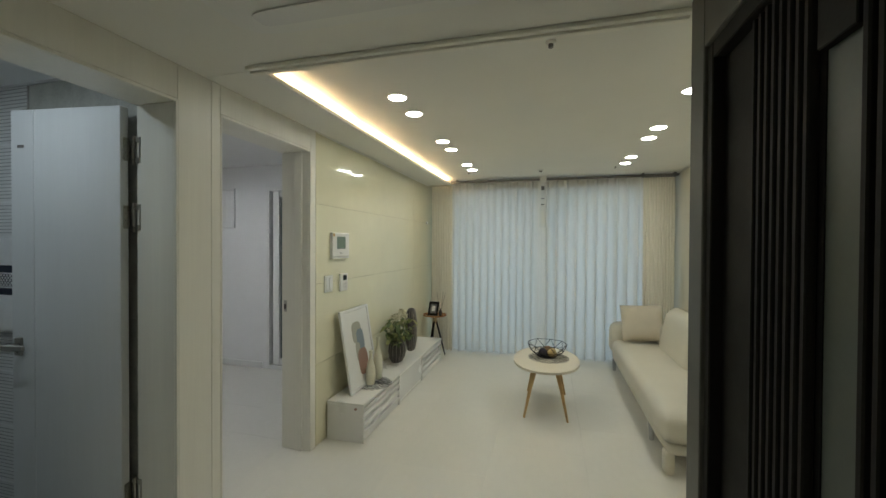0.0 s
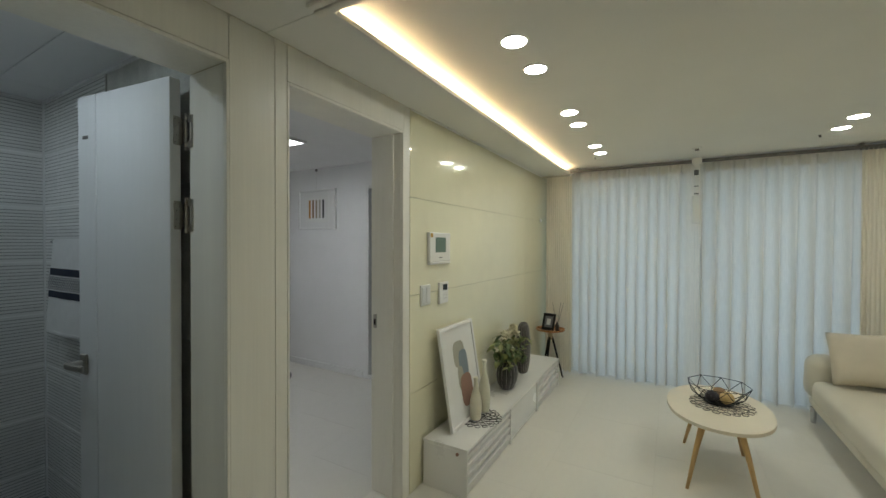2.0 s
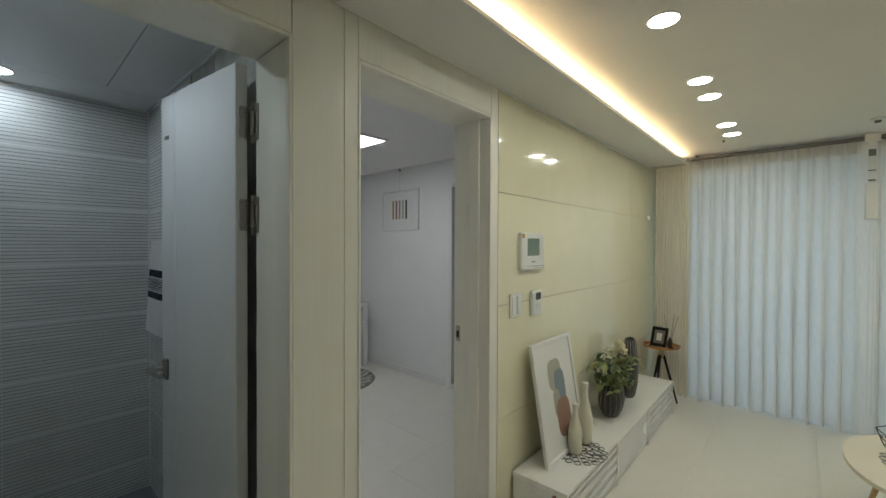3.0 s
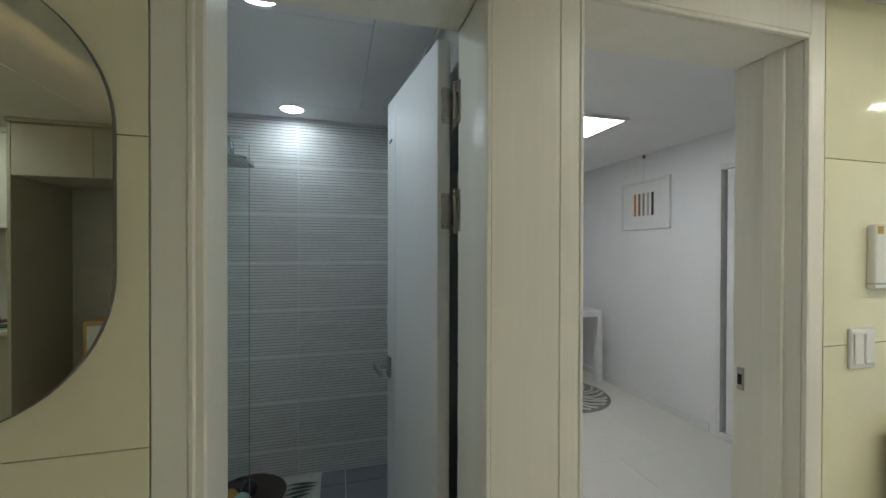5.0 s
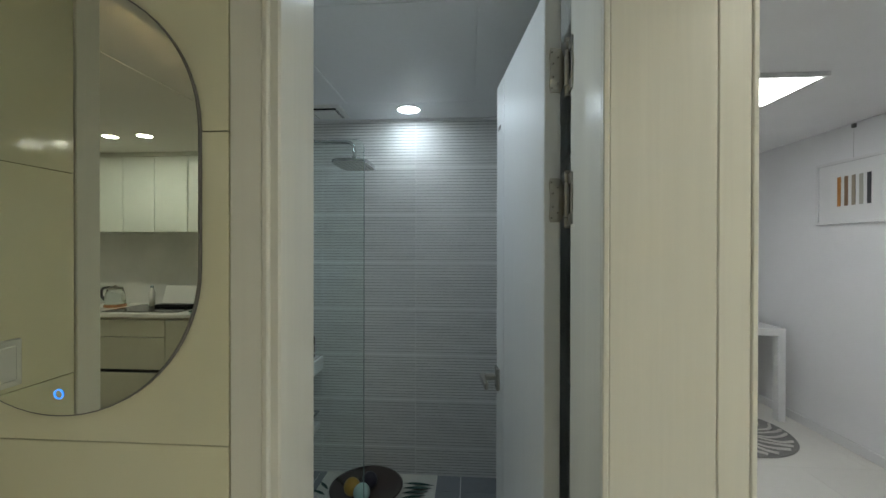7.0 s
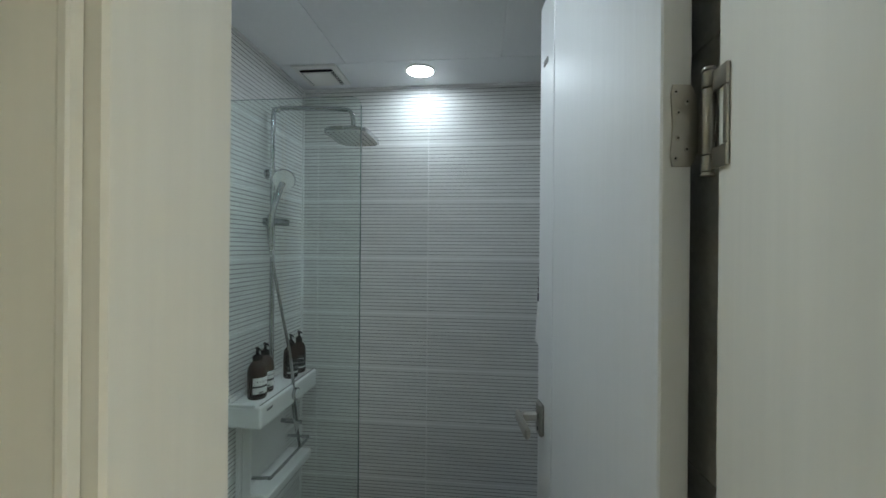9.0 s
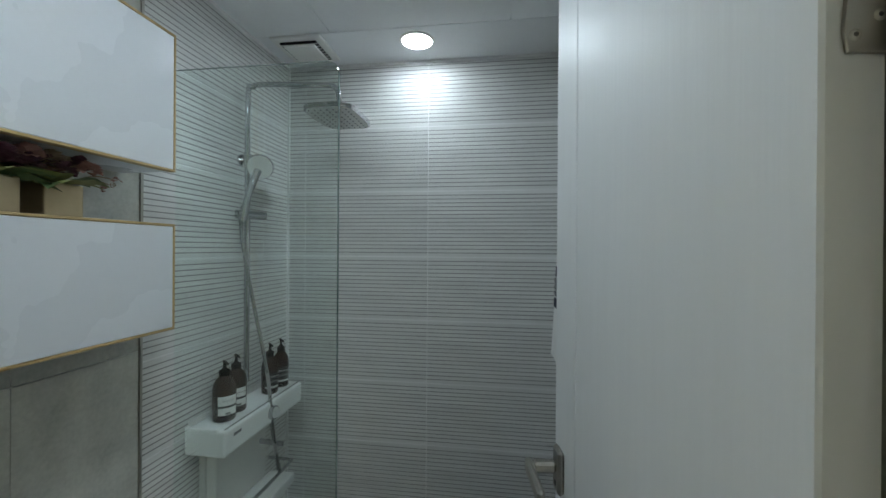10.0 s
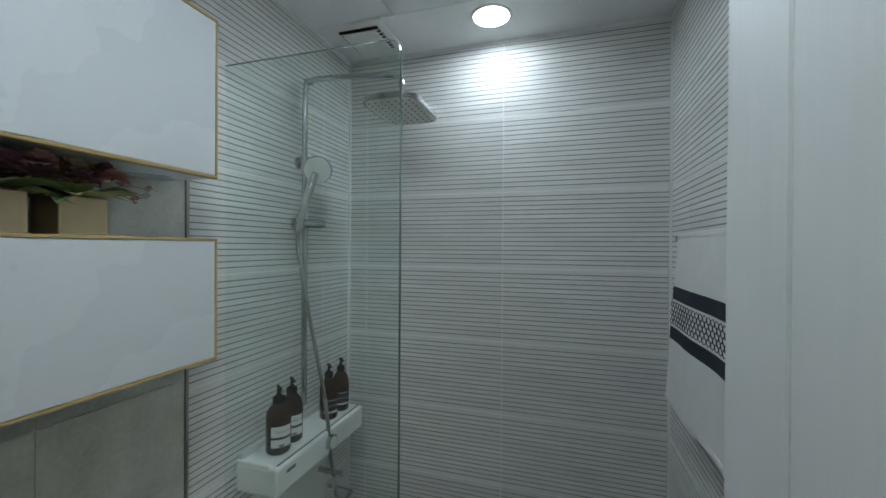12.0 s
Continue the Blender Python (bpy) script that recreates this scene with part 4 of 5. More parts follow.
rng = random.Random(4)
fl = thing("flower_arrangement", (0.15, 3.86, BT + 0.2), "white hydrangea and green leaves in the charcoal vase", "flowers")
st, l1, l2, pt = bmesh.new(), bmesh.new(), bmesh.new(), bmesh.new()
for i in range(46):
    t = rng.uniform(0, 2 * math.pi)
    s_ = rng.uniform(0.03, 0.19)
    tip = Vector((max(0.05, 0.16 + s_ * 0.65 * math.cos(t)), 3.84 + s_ * 1.15 * math.sin(t), BT + rng.uniform(0.20, 0.42)))
    join(st, tube([(0.15 + 0.01 * math.cos(t), 3.86 + 0.01 * math.sin(t), BT + 0.20), (tip + Vector((0.15, 3.86, BT + 0.26))) / 2, tip], 0.0016, 4))
    for k in range(4):
        a = rng.uniform(0, 2 * math.pi)
        leaf_blade(l1 if rng.random() < 0.6 else l2, tip, (math.cos(a) * 0.7, math.sin(a), rng.uniform(-0.5, 0.7)), rng.uniform(0.05, 0.085), rng.uniform(0.03, 0.05), rng)
for dx, dy, dz, r in ((0.00, -0.07, 0.43, 0.060), (0.05, -0.01, 0.47, 0.055), (0.03, 0.05, 0.42, 0.045)):
    for k in range(9):
        d = Vector((rng.uniform(-1, 1), rng.uniform(-1, 1), rng.uniform(-0.3, 1))) * r * 0.7
        blossom(pt, Vector((0.15 + dx, 3.86 + dy, BT + dz)) + d, 0.028, rng, 8, 0.9)
for k in range(7):
    leaf_blade(l1 if k % 2 else l2, (0.19, 4.02 + 0.045 * k, BT + 0.24 + 0.008 * k), (0.6 * (-1) ** k, 0.5, 0.5), 0.06, 0.034, rng)
join(st, tube([(0.16, 3.88, BT + 0.21), (0.18, 4.05, BT + 0.26), (0.19, 4.32, BT + 0.29)], 0.0018, 4))
part("stem", st, M_LEAF, fl)
tagged(part("leaf", l1, M_LEAF, fl), kind="stuff")
tagged(part("pale_leaf", l2, M_LEAF2, fl, "olive green leaves"), kind="stuff")
tagged(part("blossom", pt, M_PETAL, fl, "cream hydrangea petals"), kind="stuff")

# tripod side table
SX, SY, SZ = 0.165, 5.14, 0.515
sd = thing("side_table", (SX, SY, 0), "small copper tray table on black tripod legs", "side table")
part("tray", lathe((SX, SY, SZ), [(0.135, 0), (0.150, 0.004), (0.156, 0.022), (0.150, 0.022), (0.145, 0.008), (0.05, 0.006)], 36), M_BRASS, sd, smooth=True)
part("hub", lathe((SX, SY, SZ - 0.10), [(0.018, 0), (0.026, 0.02), (0.026, 0.085), (0.04, 0.0995)], 16), M_GOLD, sd)
for i in range(3):
    a = 2 * math.pi * i / 3 + 0.4
    part("leg", tube([(SX + 0.02 * math.cos(a), SY + 0.02 * math.sin(a), SZ - 0.07), (SX + 0.135 * math.cos(a), SY + 0.13 * math.sin(a), 0.003)], 0.012, 8, 0.008), M_BLACK, sd)
pf = thing("photo_frame", (SX, SY - 0.05, SZ + 0.008), "small black photo frame standing on the tray", "picture frame")


def tilt(b):
    for v in b.verts:
        z = v.co.z
        v.co = Vector((SX - 0.02 + v.co.x * 0.98 + 0.1 * z, SY - 0.05 + v.co.y + 0.2 * z - 0.12 * v.co.x, SZ + 0.0105 + z))
    return b


for p in ((-0.07, -0.045, 0, 0.014, 0, 0.175), (0.045, 0.07, 0, 0.014, 0, 0.175), (-0.0448, 0.0448, 0, 0.014, 0, 0.028), (-0.0448, 0.0448, 0, 0.014, 0.147, 0.175)):
    part("frame_bar", tilt(box(*p, 0.003)), M_BLACK, pf)
part("mount", tilt(box(-0.0445, 0.0445, 0.006, 0.010, 0.0285, 0.1465)), M_INK, pf)
part("photo", tilt(box(-0.022, 0.022, 0.003, 0.0055, 0.055, 0.12)), M_ART, pf, "tiny pale picture")
rd = thing("reed_diffuser", (SX + 0.06, SY + 0.05, SZ + 0.008), "dark reed sticks in a little bottle", "diffuser")
part("bottle", lathe((SX + 0.06, SY + 0.05, SZ + 0.008), [(0.022, 0), (0.022, 0.05), (0.010, 0.065), (0.010, 0.08)], 14), M_DARKVASE, rd, smooth=True)
for a, b in ((-0.05, 0.0), (0.07, -0.01), (0.03, 0.03)):
    part("reed", tube([(SX + 0.06, SY + 0.05, SZ + 0.03), (SX + 0.06 + a, SY + 0.05 + b, SZ + 0.30)], 0.0022, 5), M_BARTAUPE, rd)

# coffee table
TX, TY, TZ = 1.575, 3.88, 0.422
ct = thing("coffee_table", (TX, TY, 0), "oval cream coffee table on splayed oak legs", "coffee table")
part("tabletop", slab(oval(TX, TY, 0.285, 0.405, 64, 2.15), "z", TZ - 0.020, TZ, 0.006), M_TOP, ct)
for sx in (-1, 1):
    for sy in (-1, 1):
        part("leg", tube([(TX + 0.085 * sx, TY + 0.20 * sy, TZ - 0.0205), (TX + 0.125 * sx, TY + 0.255 * sy, 0.24), (TX + 0.175 * sx, TY + 0.315 * sy, 0.0)], 0.021, 12, 0.009), M_OAK, ct, smooth=True)
part("under_frame", box(TX - 0.10, TX + 0.10, TY - 0.22, TY + 0.22, TZ - 0.040, TZ - 0.0205, 0.003), M_OAK, ct)
lace("lace_mat", TX + 0.02, TY + 0.03, TZ, 0.180, M_GREYMETAL, "round grey cut-out mat under the wire bowl", 2)
wb = thing("wire_bowl", (TX + 0.005, TY + 0.05, TZ + 0.004), "faceted black wire bowl on the lace mat", "bowl")
WX, WY, WZ = TX + 0.005, TY + 0.05, TZ + 0.0075
NB = 9
r0 = [Vector((WX + 0.075 * math.cos(2 * math.pi * i / NB), WY + 0.075 * math.sin(2 * math.pi * i / NB), WZ)) for i in range(NB)]
r1 = [Vector((WX + 0.145 * math.cos(2 * math.pi * (i + 0.5) / NB), WY + 0.145 * math.sin(2 * math.pi * (i + 0.5) / NB), WZ + 0.052)) for i in range(NB)]
r2 = [Vector((WX + 0.178 * math.cos(2 * math.pi * i / NB), WY + 0.178 * math.sin(2 * math.pi * i / NB), WZ + 0.115 + 0.006 * (i % 2))) for i in range(NB)]
for i in range(NB):
    j = (i + 1) % NB
    for a, b in ((r0[i], r0[j]), (r1[i], r1[j]), (r2[i], r2[j]), (r0[i], r1[i]), (r0[j], r1[i]), (r1[i], r2[i]), (r1[i], r2[j])):
        part("wire", tube([a, b], 0.0022, 5), M_BLACKMETAL, wb)
part("base_plate", slab([(v.x, v.y) for v in r0], "z", WZ - 0.002, WZ - 0.0005), M_BLACKMETAL, wb)
for nm, dx, dy, r, m, lb in (("decor_ball", -0.035, -0.025, 0.040, M_INDIGO, "black glossy ball in the wire bowl"), ("decor_ball", 0.045, -0.02, 0.041, M_TAN, "tan ball in the wire bowl"), ("decor_ball", 0.01, 0.05, 0.042, M_BARBROWN, "brown woven ball in the wire bowl")):
    th = thing(nm, (WX + dx, WY + dy, WZ), lb, "ball", "balls in the bowl")
    part("ball", ball((WX + dx, WY + dy, WZ + r), r), m, th, smooth=True)

# sofa
sf = thing("sofa", (2.68, 4.05, 0), "ivory leatherette sofa with a low rounded arm", "sofa")
part("seat_cushion", soft(2.285, 3.0, 2.93, 5.06, 0.185, 0.385, 0.07, 0.022, 14, 0.008, 1), M_SOFA, sf, smooth=True)
part("base", soft(2.31, 2.99, 2.95, 5.20, 0.125, 0.205, 0.03, 0, 6, 0.0, 2), M_SOFA, sf, smooth=True)
for k, (a, b) in enumerate(((2.93, 3.845), (3.85, 4.80))):
    bk = soft(2.70, 2.985, a, b, 0.33, 0.815, 0.11, 0, 12, 0.012, 5 + k)
    for v in bk.verts:
        v.co.x += 0.20 * (v.co.z - 0.33) * (1 if v.co.x < 2.84 else 0.1) - 0.03
    part("back_cushion", bk, M_SOFA, sf, smooth=True)
part("arm", soft(2.275, 2.98, 5.02, 5.25, 0.20, 0.565, 0.10, 0, 12, 0.008, 9), M_SOFA, sf, smooth=True)
part("corner_bolster", soft(2.72, 3.0, 4.72, 5.10, 0.34, 0.62, 0.10, 0, 8, 0.008, 12), M_SOFA, sf, smooth=True)
for x, y in ((2.33, 5.12), (2.34, 3.44), (2.93, 5.12), (2.93, 3.02)):
    part("leg", lathe((x, y, 0), [(0.016, 0), (0.018, 0.01), (0.024, 0.13)], 14), M_CHROME, sf, "chrome leg")
part("front_leg", soft(2.305, 2.365, 2.945, 3.04, 0.0, 0.15, 0.022, 0, 5, 0, 3), M_SOFA, sf, "ivory padded corner leg", smooth=True)
pw = thing("cushion", (2.58, 4.86, 0.40), "square beige cushion leaning on the sofa arm", "cushion")
bm = bmesh.new()
bmesh.ops.create_grid(bm, x_segments=18, y_segments=18, size=1)
top = [v for v in bm.verts]
gm = bmesh.ops.duplicate(bm, geom=list(bm.verts) + list(bm.edges) + list(bm.faces))
for v in bm.verts:
    u, w = v.co.x, v.co.y
    bulge = ((1 - u ** 4) * (1 - w ** 4)) ** 0.55
    pin = 1 - 0.045 * (1 - abs(u * w)) * (abs(u) ** 6 + abs(w) ** 6)
    sgn = 1 if v in top else -1
    th_ = 0.072 * bulge * sgn + 0.004 * noise.noise(Vector((u * 3, w * 3, sgn)))
    p = Vector((u * 0.215 * pin, th_, w * 0.195 * pin))
    p = Matrix.Rotation(radians(-3), 3, "Y") @ (Matrix.Rotation(radians(-17), 3, "X") @ p)
    v.co = Vector((2.575, 4.90, 0.605)) + p
bmesh.ops.remove_doubles(bm, verts=bm.verts, dist=0.0005)
part("cover", bm, M_PILLOW, pw, smooth=True)
part("zip_corner", tube([(2.77, 4.875, 0.42), (2.788, 4.865, 0.412)], 0.006, 6), M_PILLOW, pw)

# ---- bedroom ----
bp = thing("bedroom_picture", (-2.285, RY1, 1.622), "white framed print of five coloured bars on a wire", "picture")
for p in ((-2.586, -2.564, 1.622, 2.087), (-2.002, -1.980, 1.622, 2.087)):
    part("frame_side", box(p[0], p[1], RY1 - 0.032, RY1 - 0.004, p[2], p[3], 0.002), M_WHITE, bp)
for z in (1.622, 2.065):
    part("frame_rail", box(-2.5638, -2.0022, RY1 - 0.032, RY1 - 0.004, z, z + 0.022, 0.002), M_WHITE, bp)
part("mount", box(-2.5638, -2.0022, RY1 - 0.020, RY1 - 0.006, 1.6442, 2.0648), M_WHITE, bp)
part("print", box(-2.47, -2.09, RY1 - 0.0225, RY1 - 0.0202, 1.705, 2.005), M_ART, bp)
for i, m in enumerate((M_BARORANGE, M_BARBROWN, M_BARTAUPE, M_ARTGREY, M_BARBLACK)):
    x = -2.395 + i * 0.055
    part("bar", box(x - 0.014, x + 0.014, RY1 - 0.0245, RY1 - 0.0226, 1.752, 1.965), m, bp)
part("wire", tube([(-2.30, RY1 - 0.012, 2.087), (-2.30, RY1 - 0.010, 2.31)], 0.0006, 4), M_GREYMETAL, bp)
part("hook", box(-2.312, -2.288, RY1 - 0.020, RY1, 2.300, 2.330, 0.003), M_GREYMETAL, bp)
dk = thing("desk", (-3.03, 3.5, 0), "plain white desk with slab legs by the wall", "desk")
part("top", box(-3.29, -2.765, 2.90, 3.985, 0.715, 0.775, 0.002), M_WHITE, dk)
for a, b in ((2.90, 2.96), (3.925, 3.985)):
    part("leg", box(-2.825, -2.765, a, b, 0, 0.7145, 0.002), M_WHITE, dk)
    part("leg", box(-3.29, -3.23, a, b, 0, 0.7145, 0.002), M_WHITE, dk)
part("apron", box(-3.25, -3.235, 2.961, 3.924, 0.40, 0.7145, 0.002), M_WHITE, dk)
jr = thing("glass_jar", (-2.95, 3.72, 0.775), "small pale blue-grey jar on the desk", "jar")
part("body", lathe((-2.95, 3.72, 0.775), [(0.035, 0), (0.038, 0.01), (0.038, 0.09), (0.03, 0.10)], 18), M_ARTBLUE, jr, smooth=True)
part("lid", lathe((-2.95, 3.72, 0.875), [(0.032, 0), (0.032, 0.02)], 18), M_STEEL, jr)
rug = thing("round_rug", (-2.60, 3.40, 0), "round grey rug with pale swirling stripes", "rug")
part("rug_body", lathe((-2.60, 3.40, 0), [(0.44, 0), (0.445, 0.004), (0.44, 0.009)], 64), M_RUG, rug)
for i in range(26):
    a = 2 * math.pi * i / 26
    pts = []
    for k in range(6):
        r = 0.16 + 0.25 * k / 5
        aa = a + 0.35 * (k / 5) ** 2 + 0.05 * math.sin(i * 2.3 + k)
        pts.append((-2.60 + r * math.cos(aa), 3.40 + r * math.sin(aa), 0.0085))
    part("stripe", tube(pts, 0.006, 5, 0.014), M_RUGL, rug)
stl = thing("stool", (-2.62, 3.25, 0.009), "white seated stool on round oak legs", "stool")
part("seat", lathe((-2.62, 3.25, 0.42), [(0.13, 0), (0.16, 0.008), (0.165, 0.03), (0.15, 0.045)], 28), M_WHITE, stl, smooth=True)
for sx, sy in ((-1, -1), (-1, 1), (1, -1), (1, 1)):
    part("leg", tube([(-2.62 + 0.09 * sx, 3.25 + 0.09 * sy, 0.42), (-2.62 + 0.15 * sx, 3.25 + 0.15 * sy, 0.014)], 0.014, 10, 0.010), M_OAK, stl)

# ---- bathroom ----
for nm, z0, z1, lb in (("upper_cabinet", 1.587, 1.950, "white glossy wall cabinet with thin oak edging"), ("lower_cabinet", 1.171, 1.449, "white glossy wall cabinet with oak edging, vases on it")):
    cb = thing(nm, (-0.6, 0.41, z0), lb, "wall cabinet", "bathroom cabinets")
    part("body", box(-0.9255, -0.245, BY0, 0.476, z0 + 0.001, z1 - 0.001, 0.001), M_CABINET, cb)
    part("door", box(-0.921, -0.245, 0.4775, 0.495, z0 + 0.0065, z1 - 0.0065, 0.0015), M_CABINET, cb)
    part("edge_band", box(-0.9265, -0.245, 0.4770, 0.4965, z0, z0 + 0.006, 0.001), M_GOLDEDGE, cb, "oak edge band")
    part("edge_band", box(-0.9265, -0.245, 0.4770, 0.4965, z1 - 0.006, z1, 0.001), M_GOLDEDGE, cb, "oak edge band")
    part("edge_band", box(-0.9265, -0.9215, 0.4770, 0.4965, z0 + 0.0062, z1 - 0.0062, 0.001), M_GOLDEDGE, cb, "oak edge band")

LT = 1.449


def flower_pot(x0, seed, full):
    rng = random.Random(seed)
    th = thing("flower_pot", (x0, 0.42, LT), "square gold pot of faded purple artificial flowers", "plant pot", "gold flower pots")
    part("pot", box(x0 - 0.038, x0 + 0.038, 0.382, 0.458, LT, LT + 0.070, 0.004, seg=2), M_GOLD, th)
    a, b, c, d, e, s = (bmesh.new() for _ in range(6))
    for i in range(20):
        t = rng.uniform(0, 2 * math.pi)
        leaf_blade(a if i % 2 else b, (x0 + 0.02 * math.cos(t), 0.42 + 0.02 * math.sin(t), LT + 0.068), (math.cos(t), 0.8 * math.sin(t), rng.uniform(0.05, 0.7)), rng.uniform(0.065, 0.10), rng.uniform(0.040, 0.062), rng, 0.3)
    for i in range(15):
        p = (x0 + rng.uniform(-0.062, 0.062), 0.42 + rng.uniform(-0.04, 0.05), LT + rng.uniform(0.085, 0.120))
        blossom((c, d, e)[i % 3], p, rng.uniform(0.019, 0.026), rng, 40, 1.0)
    for i in range(3):
        p0 = Vector((x0 - 0.02, 0.435, LT + 0.075))
        p1 = p0 + Vector((-0.075 - 0.016 * i, 0.006, 0.015 + 0.014 * i - 0.02))
        join(s, tube(bend([p0, (p0 + p1) / 2 + Vector((0, 0, 0.012)), p1], 4), 0.0009, 4))
        if i == 1:
            join(s, tube([(p1.x - 0.008 * (1 - k / 16) * math.cos(k * 0.75) - 0.006, p1.y, p1.z + 0.008 * (1 - k / 16) * math.sin(k * 0.75)) for k in range(15)], 0.0008, 4))
        else:
            blossom(d, p1, 0.011, rng, 9, 0.8)
    for nm, bm_, m in (("leaf", a, M_LEAF), ("leaf", b, M_LEAF2), ("blossom", c, M_PURPLE), ("blossom", d, M_PINK), ("blossom", e, M_BEIGEP), ("stem", s, M_BARBROWN)):
        tagged(part(nm, bm_, m, th), kind="stuff")


flower_pot(-0.686, 11, True)
flower_pot(-0.572, 12, True)
flower_pot(-0.46, 13, True)

# glass screen
gs = thing("shower_screen", (-1.107, 0.60, 0), "clear fixed glass shower screen with a rounded corner", "shower screen")
out = [(BY0 - 0.006, 0.006), (0.872, 0.006)] + [(0.842 + 0.03 * math.cos(a), 1.915 + 0.03 * math.sin(a)) for a in (0, 0.4, 0.8, 1.2, 1.571)] + [(BY0 - 0.006, 1.945)]
part("pane", slab(out, "x", -1.112, -1.104), M_GLASS, gs).visible_shadow = False
part("edge", box(-1.112, -1.104, 0.8722, 0.8742, 0.006, 1.915), M_GLASSEDGE, gs, "greenish polished glass edge")
part("edge", box(-1.112, -1.104, BY0, 0.842, 1.9452, 1.9468), M_GLASSEDGE, gs, "greenish polished glass edge")
part("channel", box(-1.116, -1.100, BY0, 0.872, 0.005, 0.0135), M_CHROME, gs)

# shower column
CX, CY = -1.430, 0.362
sh = thing("shower_column", (CX, BY0, 0.79), "chrome rain shower column with hand shower and hose", "shower")
pts = bend([(CX, CY, 0.86), (CX, CY, 1.5), (CX, CY, 1.98), (CX - 0.004, CY + 0.018, 2.022), (CX - 0.012, CY + 0.06, 2.034), (-1.475, 0.65, 2.034), (-1.482, 0.70, 2.026), (-1.485, 0.715, 1.99), (-1.485, 0.715, 1.935)], 5)
part("riser", tube(pts, 0.0105, 12), M_CHROME, sh, smooth=True)
hd = part("rain_head", slab(oval(-1.485, 0.715, 0.140, 0.100, 48, 4.5), "z", 1.902, 1.918, 0.005), M_CHROME, sh)
nz = bmesh.new()
for i in range(9):
    for j in range(7):
        join(nz, lathe((-1.485 - 0.108 + 0.027 * i, 0.715 - 0.072 + 0.024 * j, 1.8976), [(0.0026, 0), (0.0032, 0.0026)], 6))
part("nozzle", nz, M_INK, hd)
part("face_plate", slab(oval(-1.485, 0.715, 0.133, 0.093, 48, 4.5), "z", 1.9003, 1.9018), M_PLASTIC, hd, "pale plastic spray plate")
part("ball_joint", lathe((-1.485, 0.715, 1.918), [(0.024, 0), (0.018, 0.010), (0.011, 0.020)], 16), M_CHROME, hd, smooth=True)
part("wall_bracket", tube([(CX, BY0, 1.735), (CX, CY, 1.735)], 0.011, 12), M_CHROME, sh)
part("bracket_collar", tube([(CX, CY, 1.715), (CX, CY, 1.755)], 0.017, 14), M_CHROME, sh)
part("wall_flange", tube([(CX, BY0, 1.735), (CX, BY0 + 0.008, 1.735)], 0.022, 16), M_CHROME, sh)
SL0, SL1 = Vector((CX + 0.058, CY - 0.006, 1.515)), Vector((CX - 0.026, CY + 0.052, 1.515))
part("slider", tube([SL0, SL1], 0.017, 18), M_CHROME, sh)
part("slider_cap", tube([SL1 + (SL1 - SL0) * 0.01, SL1 + (SL1 - SL0) * 0.08], 0.0145, 18), M_CHROME, sh)
part("cradle", tube([(CX + 0.064, CY + 0.022, 1.490), (CX + 0.056, CY + 0.028, 1.545)], 0.0165, 16, 0.0145), M_CHROME, sh)
part("handle", tube(bend([(CX + 0.066, CY + 0.020, 1.480), (CX + 0.052, CY + 0.032, 1.565), (CX + 0.030, CY + 0.044, 1.640), (CX + 0.008, CY + 0.050, 1.690)], 5), 0.0105, 14, 0.0145), M_CHROME, sh, smooth=True)
hh = ball((0, 0, 0), 0.050, 4, (1, 1, 0.30))
face_way = Vector((0.80, 0.45, -0.40)).normalized()
bmesh.ops.transform(hh, matrix=Matrix.Translation((CX - 0.008, CY + 0.048, 1.708)) @ Vector((0, 0, 1)).rotation_difference(face_way).to_matrix().to_4x4(), verts=hh.verts)
hs = part("hand_shower", hh, M_CHROME, sh, smooth=True)
fp = slab(oval(0, 0, 0.0455, 0.0455, 36), "z", 0.0075, 0.0158, 0.001)
bmesh.ops.transform(fp, matrix=Matrix.Translation((CX - 0.008, CY + 0.048, 1.708)) @ Vector((0, 0, 1)).rotation_difference(face_way).to_matrix().to_4x4(), verts=fp.verts)
part("spray_face", fp, M_PLASTIC, hs, "pale spray face")
part("hose", tube(bend([(CX + 0.066, CY + 0.020, 1.480), (CX + 0.070, CY + 0.030, 1.40), (CX + 0.054, CY + 0.070, 1.15), (CX + 0.025, CY + 0.105, 0.90), (CX + 0.005, CY + 0.115, 0.70), (CX - 0.035, CY + 0.115, 0.52), (CX - 0.06, CY + 0.108, 0.485), (CX - 0.055, CY + 0.095, 0.56), (CX - 0.02, CY + 0.085, 0.74)], 7), 0.0068, 10), M_HOSE, sh, "flexible steel hose", smooth=True)

# shower shelf with mixer
SH = 0.790
sv = thing("shower_shelf", (-1.42, BY0, 0.36), "white shower mixer shelf with a lower tray", "shelf")
part("top_tray", box(-1.655, -1.150, BY0, 0.478, SH - 0.085, SH, 0.008, seg=2), M_WHITE, sv)
part("end_lip", box(-1.162, -1.1505, BY0 + 0.001, 0.452, SH - 0.004, SH + 0.008, 0.003), M_WHITE, sv)
part("back_lip", box(-1.655, -1.165, BY0 + 0.001, BY0 + 0.010, SH + 0.0005, SH + 0.022, 0.002), M_WHITE, sv)
part("front_seam", box(-1.650, -1.170, 0.460, 0.467, SH - 0.001, SH + 0.0012), M_GREYMETAL, sv)
part("logo", box(-1.235, -1.195, 0.4782, 0.479, SH - 0.030, SH - 0.020), M_INK, sv)
part("end_cap", box(-1.663, -1.6555, 0.36, 0.470, SH - 0.07, SH - 0.012, 0.002), M_GREYMETAL, sv)
